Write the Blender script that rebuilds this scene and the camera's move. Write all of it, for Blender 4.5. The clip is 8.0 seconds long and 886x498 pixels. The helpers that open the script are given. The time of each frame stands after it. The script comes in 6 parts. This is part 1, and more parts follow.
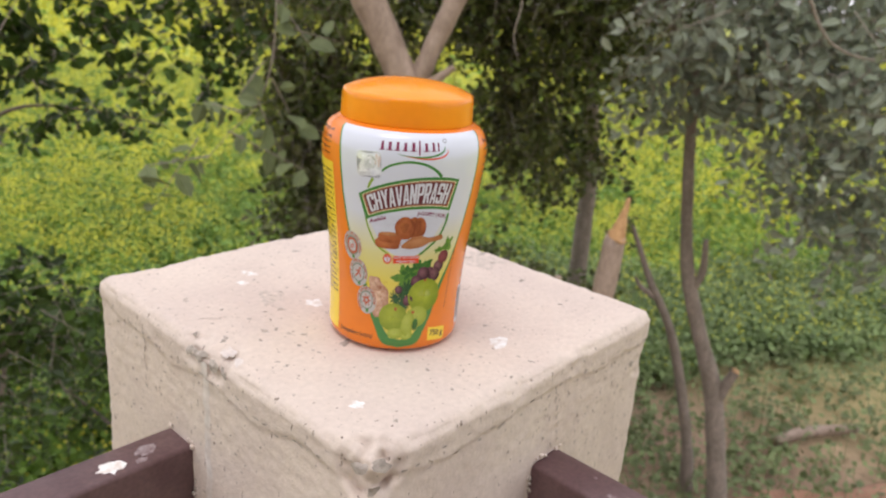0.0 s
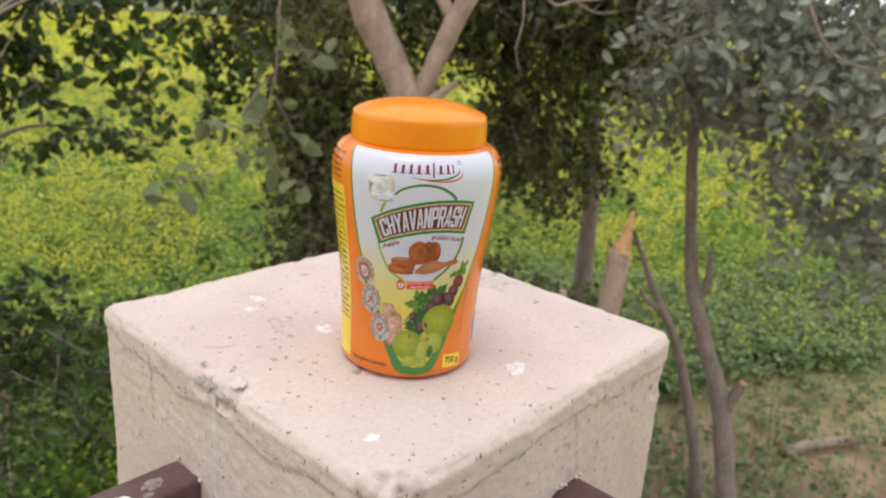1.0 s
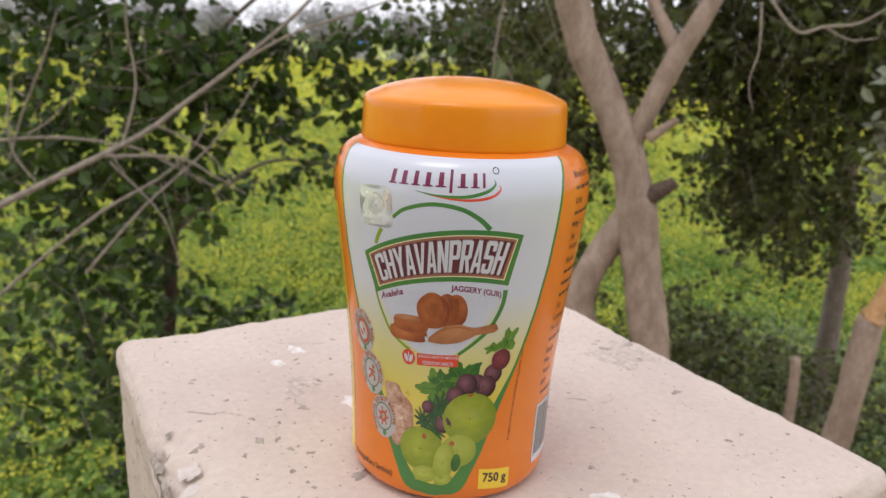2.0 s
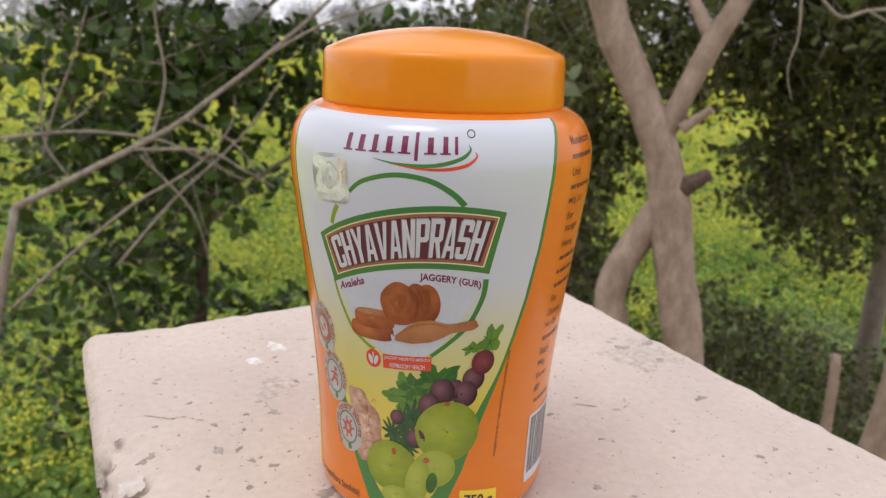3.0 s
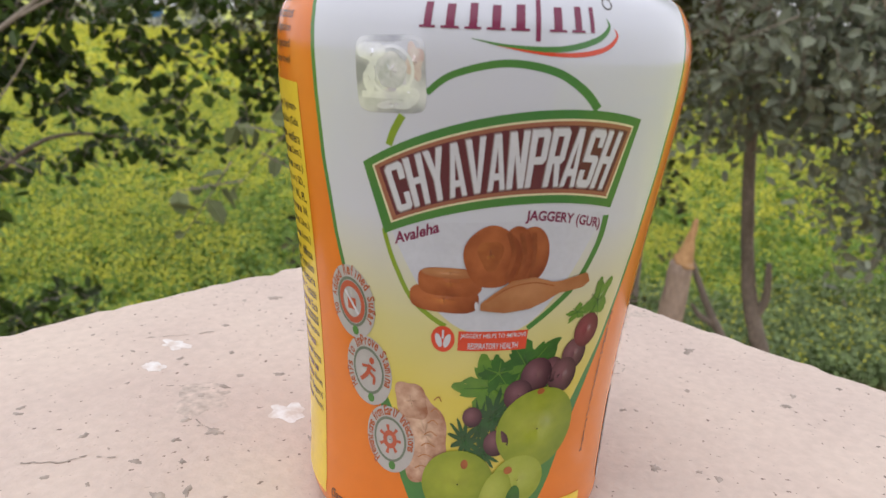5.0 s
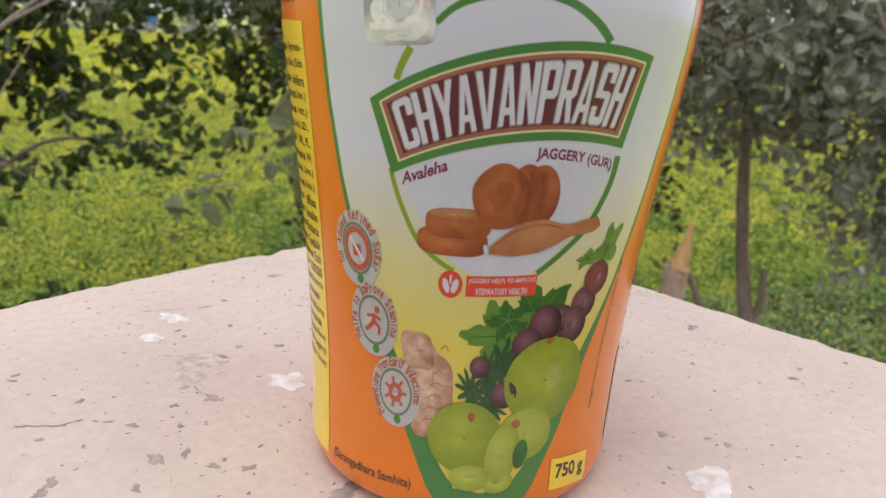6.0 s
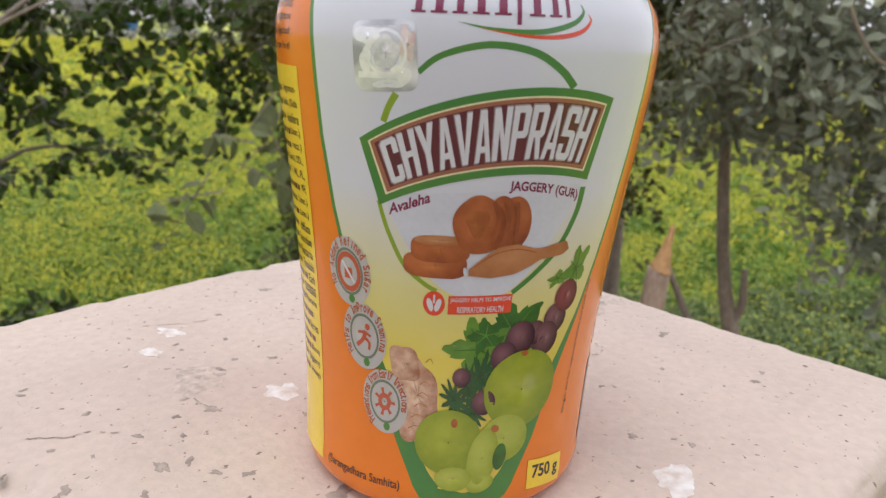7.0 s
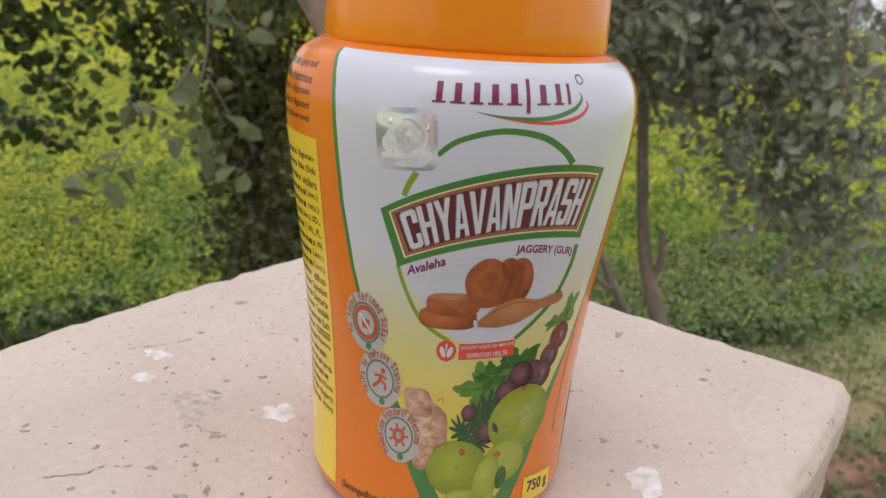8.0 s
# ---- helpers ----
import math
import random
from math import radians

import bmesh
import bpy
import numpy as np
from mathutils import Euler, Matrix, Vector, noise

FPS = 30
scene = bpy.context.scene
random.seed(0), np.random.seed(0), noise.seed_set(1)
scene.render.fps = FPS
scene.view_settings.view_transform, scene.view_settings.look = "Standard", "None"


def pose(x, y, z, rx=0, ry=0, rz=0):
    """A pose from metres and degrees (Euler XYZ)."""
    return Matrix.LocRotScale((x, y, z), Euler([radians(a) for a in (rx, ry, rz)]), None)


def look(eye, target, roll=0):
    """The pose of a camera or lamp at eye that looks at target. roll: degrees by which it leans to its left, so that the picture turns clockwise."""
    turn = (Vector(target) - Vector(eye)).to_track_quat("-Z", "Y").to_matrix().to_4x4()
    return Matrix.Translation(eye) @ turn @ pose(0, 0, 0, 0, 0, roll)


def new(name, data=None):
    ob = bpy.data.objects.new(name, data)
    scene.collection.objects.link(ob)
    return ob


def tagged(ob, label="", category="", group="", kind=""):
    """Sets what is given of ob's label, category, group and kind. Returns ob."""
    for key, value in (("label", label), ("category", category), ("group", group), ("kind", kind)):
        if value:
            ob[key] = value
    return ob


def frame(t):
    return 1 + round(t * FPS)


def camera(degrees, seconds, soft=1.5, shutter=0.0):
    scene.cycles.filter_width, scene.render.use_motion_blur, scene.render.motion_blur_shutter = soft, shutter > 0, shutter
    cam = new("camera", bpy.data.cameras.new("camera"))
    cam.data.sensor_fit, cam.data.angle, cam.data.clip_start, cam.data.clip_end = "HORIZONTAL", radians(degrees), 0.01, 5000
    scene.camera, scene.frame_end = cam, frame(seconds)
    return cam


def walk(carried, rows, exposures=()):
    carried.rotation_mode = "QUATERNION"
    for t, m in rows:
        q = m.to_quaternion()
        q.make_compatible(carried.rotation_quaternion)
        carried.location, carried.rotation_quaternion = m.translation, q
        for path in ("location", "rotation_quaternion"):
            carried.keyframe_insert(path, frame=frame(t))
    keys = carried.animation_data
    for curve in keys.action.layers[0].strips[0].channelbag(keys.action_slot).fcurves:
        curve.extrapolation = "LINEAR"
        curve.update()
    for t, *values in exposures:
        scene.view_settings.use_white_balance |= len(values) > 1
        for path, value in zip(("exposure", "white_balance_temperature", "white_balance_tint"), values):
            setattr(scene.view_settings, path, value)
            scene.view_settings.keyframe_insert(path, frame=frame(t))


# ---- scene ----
cam = camera(61.9, 8.0, 1.3)
cam.data.dof.use_dof, cam.data.dof.focus_distance, cam.data.dof.aperture_fstop = True, 0.18, 31.0
PATH = [
    (0, (-0.0225, -0.3494, 0.1796), (0.2519, 1.5198, -0.4770), 5.14),
    (0.5, (-0.0254, -0.3492, 0.1792), (0.2643, 1.5216, -0.4660), 5.33),
    (0.7, (-0.0266, -0.3493, 0.1790), (0.2573, 1.5271, -0.4522), 5.19),
    (1, (-0.0269, -0.3364, 0.1803), (0.2382, 1.5461, -0.4410), 4.35),
    (1.2, (-0.0211, -0.3111, 0.1744), (0.1860, 1.5875, -0.4191), 3.50),
    (1.3, (-0.0153, -0.2948, 0.1734), (0.1249, 1.6226, -0.3781), 2.73),
    (1.5, (-0.0021, -0.2629, 0.1685), (-0.0294, 1.6655, -0.3612), 1.35),
    (1.7, (0.0168, -0.2429, 0.1633), (-0.1421, 1.6835, -0.3502), 2.51),
    (1.8, (0.0264, -0.2312, 0.1599), (-0.1966, 1.6841, -0.3710), 2.56),
    (2, (0.0465, -0.2143, 0.1488), (-0.2902, 1.6794, -0.3994), 2.74),
    (2.2, (0.0597, -0.2007, 0.1414), (-0.3632, 1.6736, -0.4140), 2.60),
    (3.3, (0.0543, -0.1742, 0.1355), (-0.3612, 1.6936, -0.4466), 1.96),
    (3.5, (0.0515, -0.1714, 0.1343), (-0.3380, 1.6957, -0.4676), 2.10),
    (4, (0.0213, -0.1588, 0.1281), (-0.0938, 1.7562, -0.4372), 1.33),
    (4.2, (0.0126, -0.1531, 0.1261), (0.0093, 1.7590, -0.4603), 1.35),
    (4.5, (0.0012, -0.1445, 0.1208), (0.1197, 1.7611, -0.4747), 2.48),
    (4.7, (-0.0046, -0.1399, 0.1179), (0.1391, 1.7639, -0.4781), 3.10),
    (5, (-0.0108, -0.1323, 0.1098), (0.1459, 1.7698, -0.4879), 3.45),
    (5.2, (-0.0120, -0.1290, 0.1013), (0.1518, 1.7735, -0.4936), 3.72),
    (6.3, (-0.0124, -0.1356, 0.0976), (0.1632, 1.7723, -0.4762), 3.42),
    (6.5, (-0.0113, -0.1383, 0.0986), (0.1697, 1.7702, -0.4714), 3.25),
    (6.8, (-0.0112, -0.1428, 0.1011), (0.1764, 1.7677, -0.4600), 3.29),
    (7, (-0.0136, -0.1448, 0.1053), (0.1978, 1.7617, -0.4609), 3.34),
    (7.3, (-0.0256, -0.1499, 0.1172), (0.2357, 1.7317, -0.5084), 3.47),
    (7.5, (-0.0281, -0.1481, 0.1239), (0.2915, 1.7190, -0.5176), 4.01),
    (7.8, (-0.0271, -0.1505, 0.1317), (0.3169, 1.7124, -0.5095), 2.94),
    (8, (-0.0339, -0.1513, 0.1278), (0.3767, 1.6951, -0.5221), 3.95),
]
walk(cam, [(t, look(eye, target, roll)) for t, eye, target, roll in PATH], [(0, 0.45, 6350, 14), (1.5, 0.4, 6350, 14), (2, 0.22, 6300, 14), (3.5, 0.2, 6300, 14), (7.4, 0.21, 6300, 14), (8, 0.05, 6300, 14)])

# ---- light ----
world = bpy.data.worlds.new("sky")
scene.world = world
world.use_nodes = True
wn = world.node_tree.nodes
wl = world.node_tree.links
sky = wn.new("ShaderNodeTexSky")
sky.sky_type = "NISHITA"
sky.sun_disc = False
sky.sun_elevation, sky.sun_rotation = radians(73), radians(225)
sky.air_density, sky.dust_density, sky.ozone_density = 1.0, 7.0, 1.0
soft_sky = wn.new("ShaderNodeHueSaturation")
soft_sky.inputs["Saturation"].default_value = 0.35
wl.new(sky.outputs["Color"], soft_sky.inputs["Color"])
# thin even cloud over the clear sky
veil = wn.new("ShaderNodeMix")
veil.data_type = "RGBA"
veil.inputs[0].default_value = 0.7
veil.inputs[7].default_value = (12.8, 12.9, 13.2, 1)
wl.new(soft_sky.outputs["Color"], veil.inputs[6])
wl.new(veil.outputs[2], wn["Background"].inputs["Color"])
wn["Background"].inputs["Strength"].default_value = 0.1
sun = new("sun", bpy.data.lights.new("sun", "SUN"))
sun.data.energy, sun.data.angle, sun.data.color = 0.4, radians(25), (1.0, 0.95, 0.88)
# high, through thin cloud
sun.matrix_world = look((-1.6, -1.6, 7.5), (0, 0, 0))


# ---- materials ----
def material(name, base, rough=0.6, metal=0.0, second=None, scale=20.0, fine=0.0, fine_scale=200.0,
             bump=0.0, bump_scale=150.0, vary=0.0, stretch=(1, 1, 1), spec=0.5, coat=0.0, through_light=0.0):
    """A surface of two mixed tones, fine grain, and relief; vary: change from piece to piece."""
    m = bpy.data.materials.new(name)
    m.use_nodes = True
    n, l = m.node_tree.nodes, m.node_tree.links
    p = n["Principled BSDF"]
    p.inputs["Roughness"].default_value = rough
    p.inputs["Metallic"].default_value = metal
    p.inputs["Specular IOR Level"].default_value = spec
    p.inputs["Coat Weight"].default_value = coat
    co = n.new("ShaderNodeTexCoord")
    mp = n.new("ShaderNodeMapping")
    mp.inputs["Scale"].default_value = stretch
    l.new(co.outputs["Object"], mp.inputs["Vector"])

    def grain(s, detail=4.0):
        t = n.new("ShaderNodeTexNoise")
        t.inputs["Scale"].default_value = s
        t.inputs["Detail"].default_value = detail
        l.new(mp.outputs["Vector"], t.inputs["Vector"])
        return t.outputs["Fac"]

    def spread(fac, lo, hi):
        r = n.new("ShaderNodeMapRange")
        r.inputs["From Min"].default_value, r.inputs["From Max"].default_value = lo, hi
        l.new(fac, r.inputs["Value"])
        return r.outputs["Result"]

    mix = n.new("ShaderNodeMix")
    mix.data_type = "RGBA"
    mix.inputs[6].default_value = (*base, 1)
    mix.inputs[7].default_value = (*(second or tuple(0.8 * c for c in base)), 1)
    l.new(spread(grain(scale), 0.35, 0.65), mix.inputs[0])
    out = mix.outputs[2]
    if fine:
        hs = n.new("ShaderNodeHueSaturation")
        l.new(spread(grain(fine_scale, 2.0), 0.3, 0.7), hs.inputs["Value"])
        r = hs.inputs["Value"].links[0].from_node
        r.inputs["To Min"].default_value, r.inputs["To Max"].default_value = 1 - fine, 1 + fine
        l.new(out, hs.inputs["Color"])
        out = hs.outputs["Color"]
    if vary:
        geo = n.new("ShaderNodeNewGeometry")
        hs = n.new("ShaderNodeHueSaturation")
        l.new(spread(geo.outputs["Random Per Island"], 0, 1), hs.inputs["Value"])
        r = hs.inputs["Value"].links[0].from_node
        r.inputs["To Min"].default_value, r.inputs["To Max"].default_value = 1 - vary, 1 + vary
        l.new(out, hs.inputs["Color"])
        out = hs.outputs["Color"]
    l.new(out, p.inputs["Base Color"])
    if bump:
        b = n.new("ShaderNodeBump")
        b.inputs["Strength"].default_value = 0.6
        b.inputs["Distance"].default_value = bump
        l.new(grain(bump_scale), b.inputs["Height"])
        l.new(b.outputs["Normal"], p.inputs["Normal"])
    if through_light:
        tr = n.new("ShaderNodeBsdfTranslucent")
        l.new(out, tr.inputs["Color"])
        ms = n.new("ShaderNodeMixShader")
        ms.inputs[0].default_value = through_light
        l.new(p.outputs[0], ms.inputs[1])
        l.new(tr.outputs[0], ms.inputs[2])
        l.new(ms.outputs[0], n["Material Output"].inputs["Surface"])
    return m


M_PLASTER = material("plaster", (0.618, 0.52, 0.447), 0.9, second=(0.55, 0.455, 0.40), scale=14, fine=0.05, fine_scale=300, bump=0.0006, bump_scale=480)
# shade of small pits where the brush dragged, painted as dark specks
cn, cl = M_PLASTER.node_tree.nodes, M_PLASTER.node_tree.links
c_p = cn["Principled BSDF"]
c_src = c_p.inputs["Base Color"].links[0].from_socket
c_co = cn.new("ShaderNodeTexCoord")
c_mp = cn.new("ShaderNodeMapping")
c_mp.inputs["Scale"].default_value = (1.0, 1.0, 0.4)
cl.new(c_co.outputs["Object"], c_mp.inputs["Vector"])
c_no = cn.new("ShaderNodeTexNoise")
c_no.inputs["Scale"].default_value, c_no.inputs["Detail"].default_value = 420, 3
cl.new(c_mp.outputs["Vector"], c_no.inputs["Vector"])
c_rg = cn.new("ShaderNodeMapRange")
c_rg.inputs["From Min"].default_value, c_rg.inputs["From Max"].default_value = 0.66, 0.72
cl.new(c_no.outputs["Fac"], c_rg.inputs["Value"])
c_mx = cn.new("ShaderNodeMix")
c_mx.data_type = "RGBA"
c_mx.inputs[7].default_value = (0.22, 0.17, 0.14, 1)
cl.new(c_rg.outputs["Result"], c_mx.inputs[0])
cl.new(c_src, c_mx.inputs[6])
cl.new(c_mx.outputs[2], c_p.inputs["Base Color"])
M_CHIP = material("bare_plaster", (0.27, 0.23, 0.20), 0.95, second=(0.43, 0.37, 0.32), scale=260, bump=0.0005, bump_scale=700)
M_PAINT_WHITE = material("white_paint", (0.80, 0.785, 0.77), 0.45, second=(0.62, 0.54, 0.48), scale=260, bump=0.0003, bump_scale=500)
M_RAIL = material("maroon_enamel", (0.085, 0.042, 0.045), 0.42, second=(0.13, 0.075, 0.075), scale=30, fine=0.15, fine_scale=400, bump=0.0003, bump_scale=250)
M_BARK = material("pale_bark", (0.35, 0.26, 0.205), 0.9, second=(0.23, 0.165, 0.125), scale=24, fine=0.12, fine_scale=90, bump=0.004, bump_scale=60, stretch=(1, 1, 0.5))
M_BARK_DARK = material("grey_bark", (0.25, 0.20, 0.165), 0.95, second=(0.18, 0.145, 0.115), scale=14, fine=0.2, fine_scale=60, bump=0.008, bump_scale=40, stretch=(1, 1, 0.4))
M_KNOT = material("dark_knot", (0.07, 0.045, 0.035), 0.95, second=(0.12, 0.08, 0.06), scale=60, bump=0.004, bump_scale=120)
M_WOOD_CUT = material("fresh_wood", (0.52, 0.31, 0.14), 0.8, second=(0.38, 0.2, 0.09), scale=60, fine=0.15, bump=0.003, bump_scale=90, stretch=(3, 3, 0.4))
M_TWIG = material("bare_twig", (0.31, 0.26, 0.215), 0.9, second=(0.21, 0.175, 0.14), scale=30, fine=0.1, bump=0.002)
M_LEAF = material("broad_leaf", (0.066, 0.115, 0.017), 0.42, second=(0.047, 0.083, 0.013), scale=2.2, vary=0.55, through_light=0.35)
M_LEAF_DARK = material("shaded_leaf", (0.10, 0.133, 0.026), 0.5, second=(0.095, 0.092, 0.029), scale=1.6, vary=0.6, through_light=0.25)
M_LEAF_GREY = material("dusty_leaf", (0.31, 0.335, 0.26), 0.65, second=(0.22, 0.25, 0.175), scale=2.0, vary=0.4, through_light=0.22)
M_LEAF_PALE = material("pale_leaf", (0.17, 0.20, 0.085), 0.6, second=(0.13, 0.155, 0.07), scale=20, vary=0.3, through_light=0.3)
M_CROP = material("mustard_leaf", (0.23, 0.35, 0.055), 0.6, second=(0.17, 0.29, 0.06), scale=0.7, vary=0.3, through_light=0.4)
M_CROP_DULL = material("grey_green_crop", (0.225, 0.295, 0.11), 0.65, second=(0.17, 0.24, 0.09), scale=0.8, vary=0.35, through_light=0.35)
M_FLOWER = material("mustard_flower", (0.64, 0.59, 0.05), 0.6, second=(0.50, 0.52, 0.05), scale=0.9, vary=0.25, through_light=0.35)
M_WEED = material("weed_leaf", (0.20, 0.25, 0.10), 0.7, second=(0.15, 0.18, 0.075), scale=1.5, vary=0.35, through_light=0.25)
M_BUND = material("red_mud", (0.36, 0.19, 0.12), 0.95, second=(0.28, 0.15, 0.10), scale=3, fine=0.15, fine_scale=25, bump=0.02, bump_scale=14)
M_SLAB = material("cement_floor", (0.32, 0.30, 0.27), 0.9, second=(0.26, 0.24, 0.22), scale=5, fine=0.1, bump=0.001)
# distance haze is mixed into the base colours of these far plants
M_HAZE_WOOD = material("hazed_bare_wood", (0.40, 0.38, 0.40), 0.95, second=(0.33, 0.315, 0.33), scale=0.4, vary=0.2)
M_HAZE_GREEN = material("hazed_green", (0.24, 0.28, 0.19), 0.9, second=(0.18, 0.22, 0.15), scale=0.3, vary=0.3)
M_HAZE_SCRUB = material("hazed_scrub", (0.34, 0.34, 0.32), 0.95, second=(0.27, 0.29, 0.25), scale=0.3, vary=0.25)
M_HOUSE = material("far_plaster", (0.62, 0.60, 0.58), 0.9, second=(0.5, 0.49, 0.48), scale=0.6)
M_BLUE = material("blue_sheet", (0.06, 0.25, 0.62), 0.5, second=(0.05, 0.2, 0.5), scale=1.0)

# soil near by, giving way to low crop between the plants farther out
M_GROUND = material("field_soil", (0.33, 0.22, 0.15), 0.95, second=(0.25, 0.165, 0.11), scale=0.9, fine=0.2, fine_scale=9, bump=0.05, bump_scale=5)
gn, gl = M_GROUND.node_tree.nodes, M_GROUND.node_tree.links
gp = gn["Principled BSDF"]
soil_out = gp.inputs["Base Color"].links[0].from_socket
g_co = gn.new("ShaderNodeTexCoord")
g_len = gn.new("ShaderNodeVectorMath")
g_len.operation = "LENGTH"
gl.new(g_co.outputs["Object"], g_len.inputs[0])
g_far = gn.new("ShaderNodeMapRange")
g_far.inputs["From Min"].default_value, g_far.inputs["From Max"].default_value = 8.5, 16
gl.new(g_len.outputs["Value"], g_far.inputs["Value"])
g_no = gn.new("ShaderNodeTexNoise")
g_no.inputs["Scale"].default_value = 0.16
g_no.inputs["Detail"].default_value = 7
gl.new(g_co.outputs["Object"], g_no.inputs["Vector"])
g_ra = gn.new("ShaderNodeValToRGB")
g_ra.color_ramp.elements[0].position, g_ra.color_ramp.elements[0].color = 0.38, (0.30, 0.38, 0.08, 1)
g_ra.color_ramp.elements[1].position, g_ra.color_ramp.elements[1].color = 0.6, (0.52, 0.52, 0.07, 1)
gl.new(g_no.outputs["Fac"], g_ra.inputs["Fac"])
g_mix = gn.new("ShaderNodeMix")
g_mix.data_type = "RGBA"
gl.new(g_far.outputs["Result"], g_mix.inputs[0])
gl.new(soil_out, g_mix.inputs[6])
gl.new(g_ra.outputs["Color"], g_mix.inputs[7])
gl.new(g_mix.outputs[2], gp.inputs["Base Color"])


# ---- builders ----
def mesh_of(name, verts, faces, mats, smooth=True, slots=None):
    me = bpy.data.meshes.new(name)
    me.from_pydata(verts, [], faces)
    for m in mats if isinstance(mats, (list, tuple)) else [mats]:
        me.materials.append(m)
    if slots is not None:
        me.polygons.foreach_set("material_index", np.asarray(slots, dtype=np.int32))
    me.polygons.foreach_set("use_smooth", np.full(len(me.polygons), smooth))
    me.update()
    return me


def empty(name, place=(0, 0, 0)):
    ob = new(name)
    ob.location = place
    ob.empty_display_size = 0.05
    return ob


def put_under(ob, parent, label=""):
    """ob keeps its place in the world under its parent."""
    ob.parent = parent
    ob.matrix_parent_inverse = parent.matrix_basis.inverted() if parent.parent is None else Matrix()
    return tagged(ob, label)


def part(name, bm, mat, parent=None, label="", smooth=True):
    me = bpy.data.meshes.new(name)
    bm.to_mesh(me)
    bm.free()
    for m in mat if isinstance(mat, (list, tuple)) else [mat]:
        me.materials.append(m)
    me.polygons.foreach_set("use_smooth", np.full(len(me.polygons), smooth))
    ob = new(name, me)
    if parent:
        put_under(ob, parent, label)
    elif label:
        tagged(ob, label)
    return ob


def box_bm(lo, hi, bevel=0.0, seg=2):
    bm = bmesh.new()
    bmesh.ops.create_cube(bm, size=1)
    size = [b - a for a, b in zip(lo, hi)]
    for v in bm.verts:
        v.co = Vector([a + (c + 0.5) * s for a, c, s in zip(lo, v.co, size)])
    if bevel:
        bmesh.ops.bevel(bm, geom=bm.edges[:], offset=bevel, segments=seg, affect="EDGES", profile=0.5)
    return bm


def tube(points, radii, sides=10, wobble=0.0, steps=5, cap=True, seed=0):
    """Verts and faces of a tapering limb along a smooth line through the points."""
    pts = [Vector(p) for p in points]
    line, rad = [], []
    for i in range(len(pts) - 1):
        p0, p1, p2, p3 = pts[max(i - 1, 0)], pts[i], pts[i + 1], pts[min(i + 2, len(pts) - 1)]
        for k in range(steps):
            u = k / steps
            line.append(0.5 * ((2 * p1) + (p2 - p0) * u + (2 * p0 - 5 * p1 + 4 * p2 - p3) * u * u + (3 * p1 - p0 - 3 * p2 + p3) * u ** 3))
            rad.append(radii[i] + (radii[i + 1] - radii[i]) * u)
    line.append(pts[-1])
    rad.append(radii[-1])
    verts, faces = [], []
    side = Vector((1, 0.2, 0.1))
    for i, (c, r) in enumerate(zip(line, rad)):
        d = (line[min(i + 1, len(line) - 1)] - line[max(i - 1, 0)]).normalized()
        side = (side - d * side.dot(d)).normalized()
        other = d.cross(side)
        for k in range(sides):
            a = 2 * math.pi * k / sides
            w = (side * math.cos(a) + other * math.sin(a))
            rr = r * (1 + wobble * noise.noise((c + w * r) * (0.6 / max(r, 0.004)) + Vector((seed, 0, 0))))
            verts.append(tuple(c + w * rr))
    for i in range(len(line) - 1):
        for k in range(sides):
            a, b = i * sides + k, i * sides + (k + 1) % sides
            faces.append((a, b, b + sides, a + sides))
    if cap:
        faces.append(tuple(range(sides - 1, -1, -1)))
        faces.append(tuple(range(len(verts) - sides, len(verts))))
    return verts, faces


def limb(name, points, radii, mat, parent, label="", sides=12, wobble=0.12, steps=6, seed=0):
    v, f = tube(points, radii, sides, wobble, steps, True, seed)
    ob = new(name, mesh_of(name, v, f, mat))
    return put_under(ob, parent, label) if parent else ob


